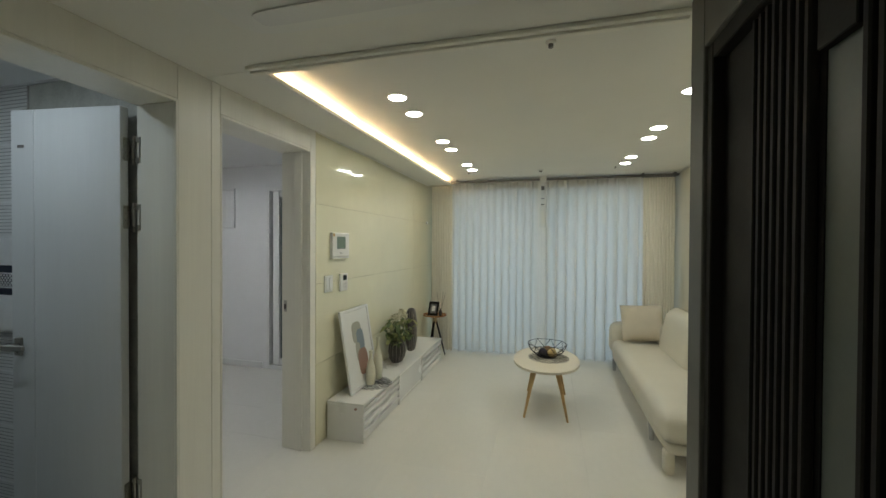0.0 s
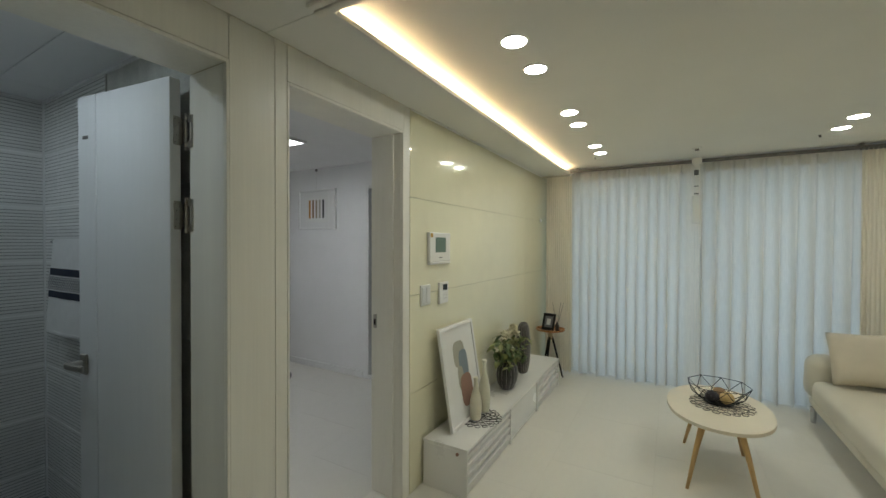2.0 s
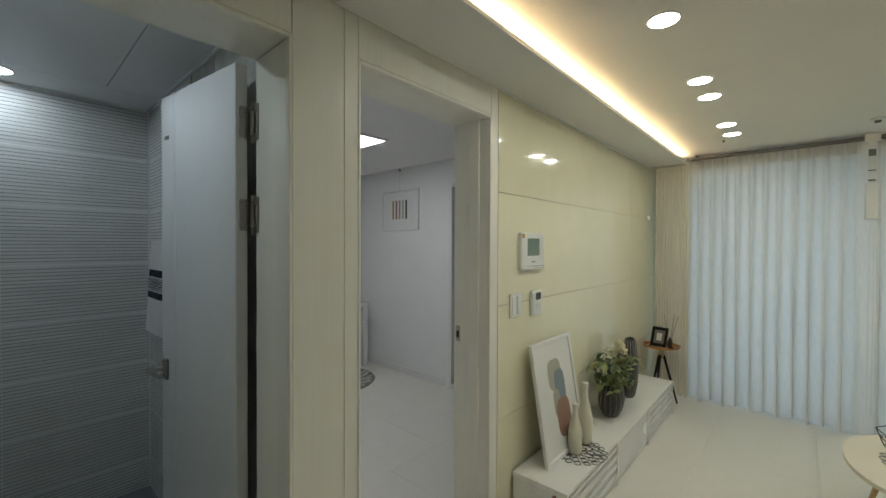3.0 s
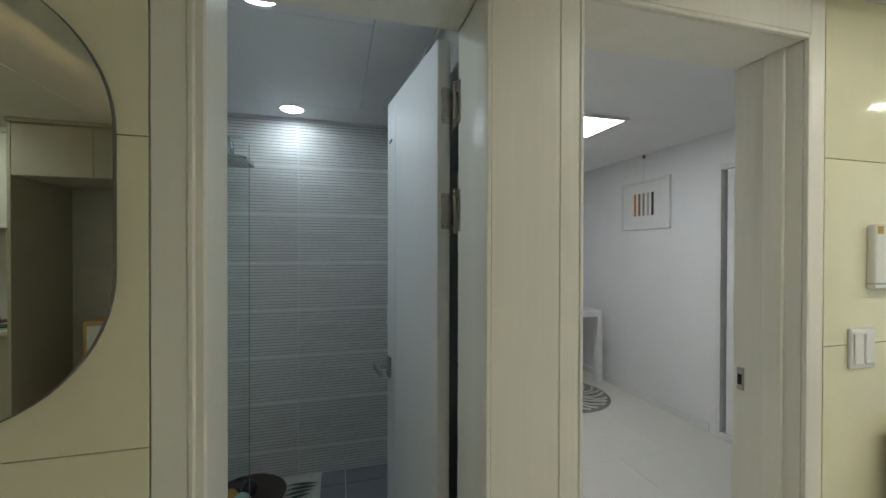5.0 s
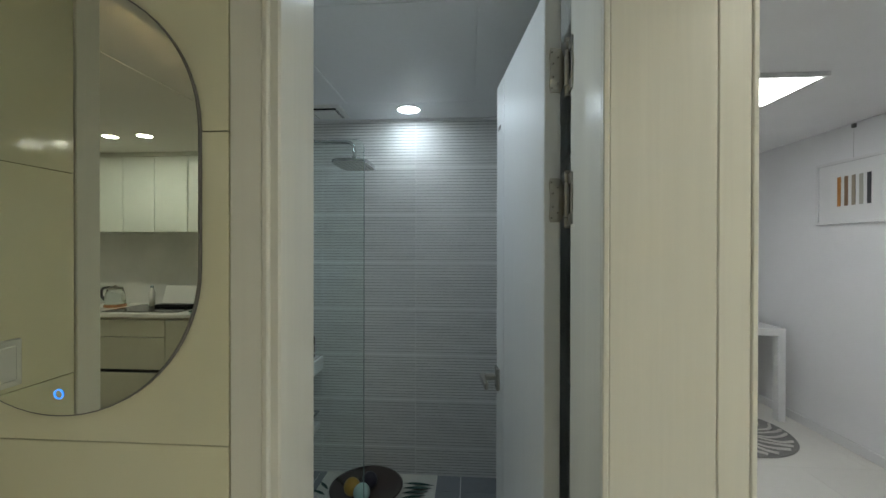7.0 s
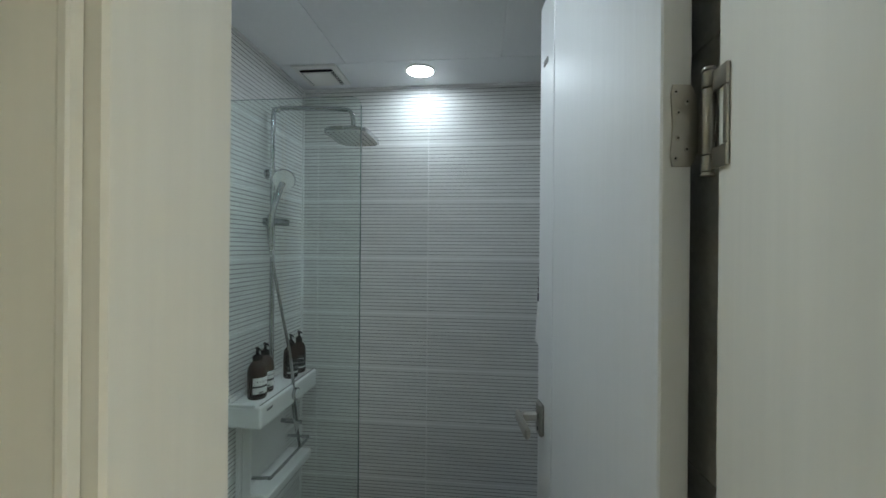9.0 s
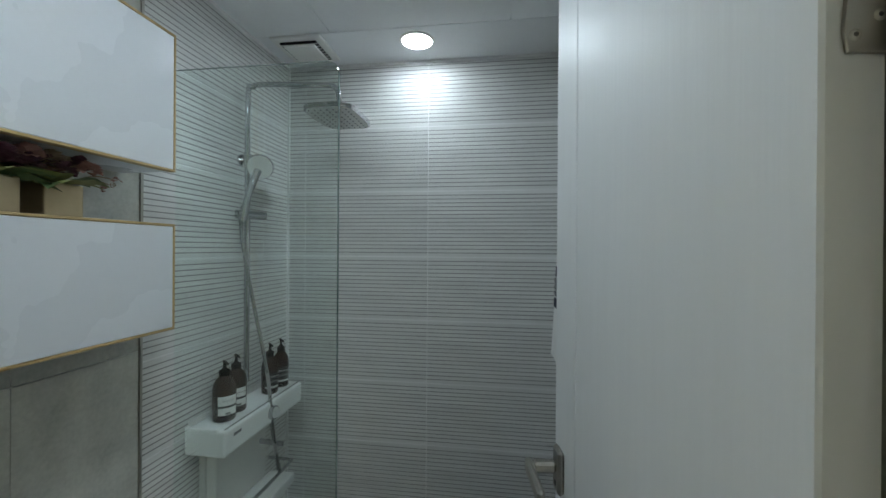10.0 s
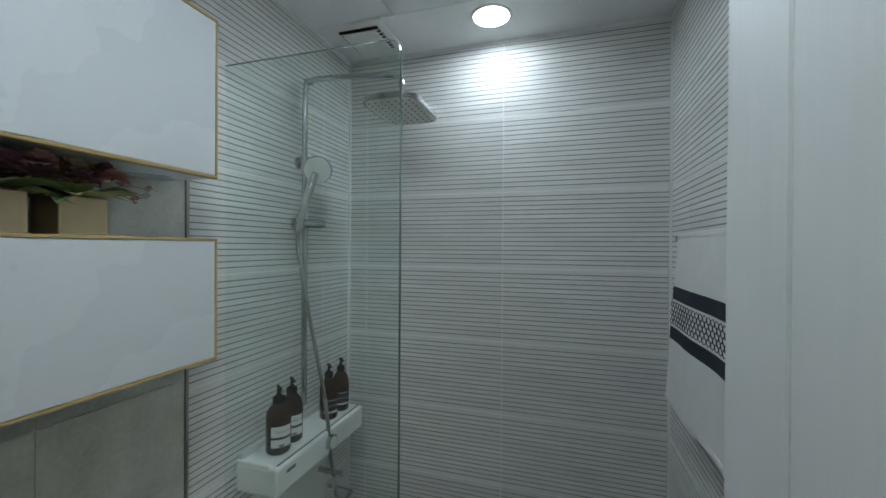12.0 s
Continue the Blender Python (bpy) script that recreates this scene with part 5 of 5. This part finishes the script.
part("dial", tube([(-1.42, 0.478, SH - 0.042), (-1.42, 0.492, SH - 0.042)], 0.027, 20), M_CHROME, sv, "round chrome mixer dial")
part("dial_face", tube([(-1.42, 0.4922, SH - 0.042), (-1.42, 0.495, SH - 0.042)], 0.021, 20), M_WHITE, sv)
part("back_panel", box(-1.57, -1.215, BY0 + 0.001, BY0 + 0.028, 0.36, SH - 0.0855, 0.003), M_WHITE, sv)
part("side_panel", box(-1.235, -1.215, BY0 + 0.0285, 0.40, 0.36, SH - 0.0855, 0.004), M_WHITE, sv)
part("lower_tray", box(-1.60, -1.214, BY0 + 0.0285, 0.478, 0.375, 0.415, 0.006, seg=2), M_WHITE, sv)
part("guard_rail", tube(bend([(-1.225, BY0 + 0.05, 0.475), (-1.235, 0.455, 0.475), (-1.26, 0.472, 0.475), (-1.55, 0.472, 0.475), (-1.585, 0.455, 0.475), (-1.59, BY0 + 0.03, 0.475)], 5), 0.007, 8), M_CHROME, sv, "chrome guard rail", smooth=True)
part("spout", tube([(-1.53, BY0 + 0.02, 0.575), (-1.54, 0.455, 0.565)], 0.011, 10), M_CHROME, sv)


def wrapped_text(text, size, x, y, z, rr, face):
    """Small lettering bent round an upright cylinder."""
    cu = bpy.data.curves.new("lettering", "FONT")
    cu.body, cu.size, cu.align_x, cu.resolution_u = text, size, "CENTER", 2
    tmp = new("lettering", cu)
    me = bpy.data.meshes.new_from_object(tmp)
    b = bmesh.new()
    b.from_mesh(me)
    bpy.data.objects.remove(tmp)
    bpy.data.curves.remove(cu)
    bpy.data.meshes.remove(me)
    for v in b.verts:
        a = face + v.co.x / rr
        v.co = Vector((x + rr * math.cos(a), y + rr * math.sin(a), z + v.co.y))
    return b


def pump_bottle(x, y, r, h, dark, label, rz, word):
    th = thing("pump_bottle", (x, y, SH), label, "bottle", "amber bottles")
    z = 0.0015
    part("glass_body", lathe((x, y, SH + z), [(r * 0.9, 0), (r, 0.006), (r, 0.72 * h), (r * 0.93, 0.82 * h), (r * 0.7, 0.92 * h), (r * 0.42, 0.98 * h), (r * 0.40, h)], 28), M_AMBER, th, smooth=True)
    t = SH + z + h
    pm = part("pump", lathe((x, y, t), [(r * 0.46, 0), (r * 0.48, 0.002), (r * 0.48, 0.017), (r * 0.30, 0.020), (r * 0.16, 0.026), (r * 0.13, 0.044)], 16), M_BLACK, th, "black pump head")
    d = Vector((math.cos(rz), math.sin(rz), 0))
    q = Vector((x, y, t + 0.047))
    part("nozzle", tube([q - d * 0.008, q + d * 0.012, q + d * 0.028 + Vector((0, 0, -0.004))], 0.0050, 8, 0.0032), M_BLACK, pm)
    face = math.atan2(1.262 - y, -0.208 - x) + 0.25

    def band(z0, z1, half, rr):
        b = bmesh.new()
        n = 10
        lo = [b.verts.new((x + rr * math.cos(face + half * (2 * i / n - 1)), y + rr * math.sin(face + half * (2 * i / n - 1)), SH + z + z0)) for i in range(n + 1)]
        hi = [b.verts.new((v.co.x, v.co.y, SH + z + z1)) for v in lo]
        for i in range(n):
            b.faces.new((lo[i], lo[i + 1], hi[i + 1], hi[i]))
        return b
    lb_ = part("paper_label", band(0.16 * h, 0.58 * h, 0.85, r + 0.0006), M_LABELDARK if dark else M_LABEL, th, "dark paper label" if dark else "white paper label")
    part("print", wrapped_text(word, 0.0115, x, y, SH + z + 0.455 * h, r + 0.0010, face + 0.1), M_LABEL if dark else M_INK, lb_)
    part("band", band(0.32 * h, 0.37 * h, 0.84, r + 0.0010), M_INK if dark else M_LABELDARK, lb_)
    part("print", band(0.17 * h, 0.22 * h, 0.84 if dark else 0.22, r + 0.0010), M_LABEL if dark else M_INK, lb_)


pump_bottle(-1.247, 0.405, 0.0375, 0.152, False, "amber pump bottle with a white label", 1.0, "Shampoo")
pump_bottle(-1.322, 0.395, 0.0355, 0.154, False, "amber pump bottle with a white label", 1.0, "Conditioner")
pump_bottle(-1.507, 0.415, 0.033, 0.150, True, "amber pump bottle with a dark label", 0.9, "Conditioner")
pump_bottle(-1.590, 0.415, 0.032, 0.150, True, "amber pump bottle with a dark label", 0.9, "Shampoo")

# ceiling fan
vf = thing("extractor_fan", (-1.60, 0.515, BATHCEIL), "square white bathroom extractor fan with slots", "fan")
part("plate", box(-1.715, -1.495, 0.405, 0.625, BATHCEIL - 0.012, BATHCEIL, 0.006, seg=2), M_PLASTIC, vf)
part("cover", box(-1.675, -1.535, 0.445, 0.585, BATHCEIL - 0.026, BATHCEIL - 0.0205, 0.003), M_PLASTIC, vf)
part("core", box(-1.684, -1.526, 0.436, 0.594, BATHCEIL - 0.0185, BATHCEIL - 0.0125), M_BLACK, vf)
for i in range(7):
    a = -1.670 + i * 0.0218
    part("fin", box(a - 0.002, a + 0.002, 0.434, 0.596, BATHCEIL - 0.0203, BATHCEIL - 0.0120), M_PLASTIC, vf)

# towel on its bar
tb = thing("towel_bar", (-1.2, BY1, 1.46), "chrome towel bar on the tiled wall", "towel bar")
part("bar", tube([(-1.50, 1.572, 1.462), (-0.92, 1.572, 1.462)], 0.008, 12), M_CHROME, tb)
for x in (-1.495, -0.925):
    part("post", tube([(x, 1.572, 1.462), (x, BY1, 1.462)], 0.010, 12), M_CHROME, tb)
tw = thing("hand_towel", (-1.2, 1.57, 1.0), "white terry towel with two navy bands", "towel")


def towel_front(x, z):
    k = (1.475 - z) / 0.475
    return 1.5595 - 0.010 * k - 0.006 * math.sin(9 * x + 2 * z) * k - 0.004 * math.sin(23 * x) * k


def towel_part(z0, z1, off, th_, rows=8):
    bm = bmesh.new()
    n = 20
    grids = []
    for side in (0, 1):
        g = []
        for j in range(rows + 1):
            z = z0 + (z1 - z0) * j / rows
            k = (1.475 - z) / 0.475
            line = []
            for i in range(n + 1):
                x = -1.450 - 0.055 * k + (0.50 + 0.09 * k) * i / n
                line.append(bm.verts.new((x, towel_front(x, z) - off + th_ * side, z)))
            g.append(line)
        grids.append(g)
    for g in grids:
        for j in range(rows):
            for i in range(n):
                bm.faces.new((g[j][i], g[j][i + 1], g[j + 1][i + 1], g[j + 1][i]))
    a, b = grids
    for j in range(rows):
        for e in (0, n):
            bm.faces.new((a[j][e], a[j + 1][e], b[j + 1][e], b[j][e]))
    for e in (0, rows):
        for i in range(n):
            bm.faces.new((a[e][i], a[e][i + 1], b[e][i + 1], b[e][i]))
    return bm


part("front_fall", towel_part(1.000, 1.474, 0.0, 0.006, 20), M_TERRY, tw, smooth=False)
part("back_fall", box(-1.452, -0.948, 1.582, 1.588, 1.02, 1.474, 0.002), M_TERRY, tw)
part("fold", tube([(-1.452, 1.571, 1.464), (-0.948, 1.571, 1.464)], 0.0125, 14), M_TERRY, tw, smooth=True)
part("navy_band", towel_part(1.292, 1.328, 0.0016, 0.0015, 2), M_NAVY, tw, "navy ribbed band")
part("navy_band", towel_part(1.180, 1.214, 0.0016, 0.0015, 2), M_NAVY, tw, "navy ribbed band")
part("hem", towel_part(1.000, 1.012, 0.0012, 0.008, 1), M_TERRY, tw)
lt = bmesh.new()
for r_ in range(5):
    for i in range(22):
        x = -1.475 + 0.0235 * i + 0.01175 * (r_ % 2)
        z = 1.2285 + 0.0122 * r_
        loop = []
        for a in range(6):
            t = math.pi / 3 * a + math.pi / 6
            xx, zz = x + 0.0115 * math.cos(t), z + 0.0078 * math.sin(t)
            loop.append((xx, towel_front(xx, zz) - 0.001, zz))
        join(lt, tube(loop, 0.0010, 4, closed=True))
part("lattice", lt, M_NAVY, tw, "navy lattice pattern")

# tray of balls on a mat on the bathroom floor
bmth = thing("bath_mat", (-1.55, 0.85, 0.005), "off-white bath mat with dark green leaf print", "bath mat")
part("mat", box(-1.775, -1.36, 0.46, 1.165, 0.005, 0.016, 0.004), M_MATT, bmth)
rng = random.Random(6)
fb = bmesh.new()
for i in range(5):
    leaf_blade(fb, (-1.62 + 0.05 * i - 0.05, 0.97, 0.0175 + 0.0003 * i), (0.10 - 0.12 * i, 1, 0.02), 0.185 - 0.012 * i, 0.026, rng, 0.0)
for i in range(3):
    leaf_blade(fb, (-1.58 + 0.05 * i, 0.53, 0.0175), (-0.5 + 0.3 * i, -0.5, 0.02), 0.10, 0.022, rng, 0.0)
tagged(part("leaf_print", fb, M_FERN, bmth), kind="stuff")
ty = thing("round_tray", (-1.55, 0.770, 0.018), "dark brown round dish standing on the bath mat", "dish")
part("dish", lathe((-1.55, 0.770, 0.018), [(0.13, 0), (0.17, 0.010), (0.205, 0.045), (0.21, 0.050), (0.198, 0.049), (0.16, 0.018), (0.03, 0.012)], 44), M_TRAY, ty, smooth=True)
for dx, dy, m, lb in ((0.035, -0.075, M_YELLOW, "mustard glossy ball in the dish"), (0.085, -0.005, M_MINT, "pale mint glossy ball in the dish"), (-0.03, 0.01, M_INDIGO, "dark indigo ball in the dish")):
    th = thing("decor_ball", (-1.55 + dx, 0.770 + dy, 0.032), lb, "ball", "balls in the dish")
    part("ball", ball((-1.55 + dx, 0.770 + dy, 0.0345 + 0.046), 0.046, 3, (1, 1, 1.08)), m, th, smooth=True)

# ---- kitchen, seen in the mirror ----
for i, (a, b) in enumerate(((-2.62, -2.10), (-2.10, -1.77), (-1.77, -1.47), (-1.47, -1.155), (-1.155, -0.845))):
    k = thing("wall_cupboard", (2.88, (a + b) / 2, 1.58), "pale sage handleless kitchen wall cupboard", "kitchen cupboard", "kitchen wall cupboards")
    part("body", box(2.722, X1, a + 0.001, b - 0.001, 1.58, 2.26, 0.001), M_KITCHEN, k)
    part("door", box(2.700, 2.7205, a + 0.002, b - 0.002, 1.582, 2.258, 0.002), M_KITCHEN, k)
kc = solid("trim_kitchen", box(2.70, X1, -2.62, -0.845, 2.262, CEIL, 0.002), M_KITCHEN, "sage filler strip above the cupboards", "trim")
for a, b, nd in ((-2.62, -1.90, 1), (-1.90, -1.182, 3), (-1.180, -0.845, 1)):
    k = thing("base_cupboard", (2.76, (a + b) / 2, 0.0), "warm grey kitchen base unit", "kitchen cupboard", "kitchen base units")
    part("body", box(2.482, X1, a + 0.001, b - 0.001, 0.10, 0.855, 0.001), M_KITCHENLOW, k)
    part("plinth", box(2.53, X1, a + 0.001, b - 0.001, 0.0, 0.0995), M_KITCHENLOW, k)
    zs = {1: [(0.105, 0.83)], 3: [(0.105, 0.385), (0.415, 0.685), (0.69, 0.83)]}[nd]
    for z0, z1 in zs:
        part("front", box(2.462, 2.4815, a + 0.002, b - 0.002, z0, z1, 0.002), M_KITCHENLOW, k)
    if nd == 3:
        part("grip_channel", box(2.472, 2.4815, a + 0.002, b - 0.002, 0.387, 0.413), M_BLACKMETAL, k)
wt = thing("worktop", (2.76, -1.73, 0.856), "white stone kitchen worktop", "worktop")
part("slab", box(2.445, X1 - 0.012, -2.62, -0.846, 0.856, 0.886, 0.003), M_COUNTER, wt)
part("splashback", box(X1 - 0.0115, X1 - 0.001, -2.62, -0.846, 0.857, 1.579), M_MARBLE, wt, "white marble splashback")
hob = thing("cooktop", (2.72, -1.28, 0.886), "black glass cooktop in the worktop", "hob")
part("glass", box(2.52, 2.95, -1.80, -1.12, 0.886, 0.891, 0.002), M_COOK, hob)
rs = thing("recipe_stand", (2.86, -1.38, 0.891), "white folding calendar stand with a dark base", "desk calendar")
part("base", box(2.78, 2.93, -1.54, -1.21, 0.891, 0.915, 0.003), M_BLACKMETAL, rs)
pg = box(2.86, 2.87, -1.53, -1.22, 0.915, 1.075, 0.001)
for v in pg.verts:
    v.co.x += 0.35 * (v.co.z - 0.915)
part("page", pg, M_ART, rs)
bt = thing("water_bottle", (2.85, -1.62, 0.891), "clear bottle with a blue cap", "bottle")
part("body", lathe((2.85, -1.62, 0.891), [(0.025, 0), (0.027, 0.12), (0.012, 0.16), (0.012, 0.17)], 14), M_PLASTIC, bt, smooth=True)
part("cap", lathe((2.85, -1.62, 1.0615), [(0.014, 0), (0.014, 0.02)], 12), M_ARTBLUE, bt)
KX, KY, KZ = 2.80, -1.94, 0.886
kt = thing("kettle", (KX, KY, KZ), "glass electric kettle with a dark handle and copper base", "kettle")
part("base", lathe((KX, KY, KZ), [(0.085, 0), (0.088, 0.012), (0.080, 0.028)], 28), M_BRASS, kt, "copper brown base")
part("jug", lathe((KX, KY, KZ), [(0.079, 0.0285), (0.082, 0.05), (0.074, 0.12), (0.062, 0.165)], 28), M_GLASS, kt, "clear glass jug", smooth=True)
part("lid", lathe((KX, KY, KZ), [(0.0625, 0.1655), (0.060, 0.178), (0.03, 0.188), (0.012, 0.190), (0.012, 0.202)], 28), M_STEEL, kt, smooth=True)
part("handle", tube(bend([(KX, KY - 0.06, KZ + 0.178), (KX, KY - 0.125, KZ + 0.165), (KX, KY - 0.135, KZ + 0.10), (KX, KY - 0.084, KZ + 0.045)], 5), 0.012, 10), M_BLACKMETAL, kt, smooth=True)
bk = thing("booklet", (2.58, -0.95, 0.886), "two small green booklets on the worktop", "booklet")
part("booklet_cover", box(2.50, 2.62, -1.00, -0.88, 0.886, 0.896, 0.001), M_MINT, bk)
part("booklet_cover", box(2.51, 2.63, -1.01, -0.89, 0.8965, 0.906, 0.001), M_FERN, bk)
fr = thing("fridge_bay", (2.74, -0.35, 0), "tall warm grey fridge housing, empty bay", "tall cupboard")
part("side_panel", box(2.42, X1, -0.844, -0.822, 0, 2.27, 0.002), M_KITCHENLOW, fr)
part("side_panel", box(2.42, X1, 0.090, 0.112, 0, 2.27, 0.002), M_KITCHENLOW, fr)
part("top_box", box(2.442, X1, -0.821, 0.089, 1.92, 2.27, 0.002), M_KITCHENLOW, fr)
part("top_door", box(2.42, 2.4405, -0.820, -0.366, 1.922, 2.268, 0.002), M_KITCHENLOW, fr)
part("top_door", box(2.42, 2.4405, -0.363, 0.088, 1.922, 2.268, 0.002), M_KITCHENLOW, fr)
part("cornice", box(2.40, X1, -0.844, 0.112, 2.272, CEIL - 0.001, 0.002), M_KITCHENLOW, fr)
part("wall_lining", box(X1 - 0.010, X1 - 0.001, -0.821, 0.089, 0, 1.919), M_MARBLE, fr)
dw = thing("small_cabinet", (2.80, -0.30, 0), "small oak cabinet with white drawer fronts", "cabinet")
part("carcass", box(2.62, 3.03, -0.53, -0.05, 0, 0.90, 0.004), M_OAK, dw)
for z in (0.06, 0.34, 0.62):
    part("drawer", box(2.608, 2.6195, -0.505, -0.075, z, z + 0.25, 0.003), M_WHITE, dw)

# ---- pieces of walls and floors ----


def piece_mesh(bm, materials):
    finish(bm, False)
    me = bpy.data.meshes.new("piece")
    bm.to_mesh(me)
    bm.free()
    for m in materials:
        me.materials.append(m)
    return me


PIECES = {}


def piece(name, parent, key, build, materials, at, rz=0.0):
    """A piece on shared mesh data, drawn round its own origin."""
    if key not in PIECES:
        PIECES[key] = piece_mesh(build(), materials)
    ob = new(name, PIECES[key])
    ob.parent = parent
    ob.location = at
    ob.rotation_euler = (0, 0, rz)
    return ob


def spans(a, b, first, step):
    """Cuts a..b at first + k * step."""
    cuts = [a]
    k = first
    while k < b - 0.02:
        if k > a + 0.02:
            cuts.append(k)
        k += step
    cuts.append(b)
    return list(zip(cuts, cuts[1:]))


# floor planks, long side along the room
def plank(parent, xa, xb, ya, yb, m, name, gap=0.0006, z=0.0):
    w, l = round(xb - xa, 3), round(yb - ya, 3)
    piece(name, parent, (name, w, l), lambda: box(gap / 2, w - gap / 2, gap / 2, l - gap / 2, -0.006, 0.0, 0.0004), [m], (xa, ya, z))


for xa, xb in spans(0.0, X1, 0.0, 0.612):
    for ya, yb in spans(Y0, Y1, Y0 + (0.3 if round(xa / 0.612) % 2 else 0.72), 0.84):
        plank(floor, xa, xb, ya, yb, M_FLOOR, "floor_plank")
for xa, xb in spans(RX0, DOORWALL, DOORWALL - 0.612 * 5, 0.612):
    for ya, yb in spans(RY0, RY1, 2.3 + 0.4 * (round(xa / 0.612) % 2), 0.84):
        plank(floor, xa, xb, ya, yb, M_FLOOR, "floor_plank")
for ya, yb in ((0.992, 1.593), (1.847, 2.608)):
    plank(floor, DOORWALL, 0.0, ya, yb, M_FLOOR, "floor_plank")
for xa, xb in spans(BX0, DOORWALL, BX0 + 0.16, 0.302):
    for ya, yb in spans(BY0, BY1, 0.41, 0.3):
        w, l = round(xb - xa, 3), round(yb - ya, 3)
        piece("floor_tile", bath_floor, ("bt", w, l), lambda: box(0.002, w - 0.002, 0.002, l - 0.002, 0.0, 0.005, 0.001), [M_BFLOOR], (xa, ya, 0))


# cream panels on the long wall
def panel(parent, ya, yb, za, zb, name="wall_panel"):
    w, h = round(yb - ya, 3), round(zb - za, 3)
    piece(name, parent, ("p", w, h), lambda: box(0, 0.012, 0.001, w - 0.001, 0.001, h - 0.001, 0.0007), [M_TILE], (-0.012, ya, za))


for za, zb in ((0, 0.582), (0.582, 1.157), (1.157, 1.727), (1.727, LOWCEIL)):
    for ya, yb in spans(2.678, 5.62, 4.75, 1.2):
        panel(wall_west, ya, yb, za, zb)
for za, zb in ((0, 0.50), (0.50, 1.079), (1.079, 1.662), (1.662, LOWCEIL)):
    for ya, yb in spans(0.206, 0.919, 2.0, 1.2):
        panel(wall_west, ya, yb, za, zb)
    for ya, yb in spans(Y0, 0.048, -1.2, 1.2):
        panel(wall_west, ya, yb, za, zb)
    w, h = 0.405, round(zb - za, 3)
    piece("wall_panel", wall_stub, ("s", h), lambda: box(0.001, w - 0.001, 0, 0.010, 0.001, h - 0.001, 0.0007), [M_TILE], (0, 0.192, za))
stub_end = solid("trim_stub", box(0.406, 0.483, 0.04, 0.208, 0, LOWCEIL, 0.003), M_CASE, "white end board of the short wall", "trim")


# ribbed bathroom tiles
def rib_tile(w, h):
    """A tile whose face has shallow dark lines, sixteen to the course; it lies in the xz plane and faces -y."""
    bm = bmesh.new()
    n = max(1, round(h / 0.0184))
    lo = 0.0015
    step = (h - 0.003) / n
    prof = []
    for i in range(n):
        z = lo + i * step
        prof += [(0.0, z + 0.0018, 0), (0.0, z + step - 0.0018, 1), (0.0010, z + step - 0.0014, 1), (0.0010, z + step + 0.0014, 0)]
    prof = prof[:-2]
    prof = [(0.011, prof[0][1], 0)] + prof + [(0.011, prof[-1][1], 0)]
    a = [bm.verts.new((0.0015, y, z)) for y, z, _ in prof]
    b = [bm.verts.new((w - 0.0015, y, z)) for y, z, _ in prof]
    for i in range(len(prof) - 1):
        f = bm.faces.new((a[i], b[i], b[i + 1], a[i + 1]))
        deep = prof[i][0] == 0.0010 or prof[i + 1][0] == 0.0010
        f.material_index = 1 if deep else 0
    return bm


COURSES = [(0.0, 0.178), (0.178, 0.478), (0.478, 0.765), (0.765, 1.055), (1.055, 1.350), (1.350, 1.654), (1.654, 1.954), (1.954, BATHCEIL)]


def rib(at, w, h, rz):
    w, h = round(w, 3), round(h, 3)
    piece("wall_tile", wall_bath, ("r", w, h), lambda: rib_tile(w, h), [M_RIB, M_RIBLINE], at, rz)


def plain(at, w, h, rz):
    w, h = round(w, 3), round(h, 3)
    piece("stone_tile", wall_bath, ("q", w, h), lambda: box(0.0007, w - 0.0007, 0, 0.011, 0.0007, h - 0.0007, 0.0006), [M_STONE], at, rz)


for za, zb in COURSES:
    h = zb - za
    for ya, yb in spans(BY0, BY1, 0.422, 0.6):
        rib((BX0, ya, za), yb - ya, h, radians(90))
    for xa, xb in spans(BX0, -0.990, -1.588, 0.6):
        rib((xb, BY0, za), xb - xa, h, radians(180))
        rib((xa, BY1, za), xb - xa, h, 0)
for za, zb in ((0.0, 0.49), (0.49, 1.09), (1.09, 1.69), (1.69, BATHCEIL)):
    for xa, xb in spans(-0.982, DOORWALL, -0.682, 0.3):
        plain((xb, BY0, za), xb - xa, zb - za, radians(180))
        plain((xa, BY1, za), xb - xa, zb - za, 0)
inner = wall("wall_bath_inner", [(DOORWALL - 0.005, DOORWALL - 0.001, BY0, 0.936, 0, BATHCEIL), (DOORWALL - 0.005, DOORWALL - 0.001, 1.606, BY1, 0, BATHCEIL), (DOORWALL - 0.005, DOORWALL - 0.001, 0.936, 1.606, 2.082, BATHCEIL)], M_STONE, "grey inner face of the bathroom door wall")
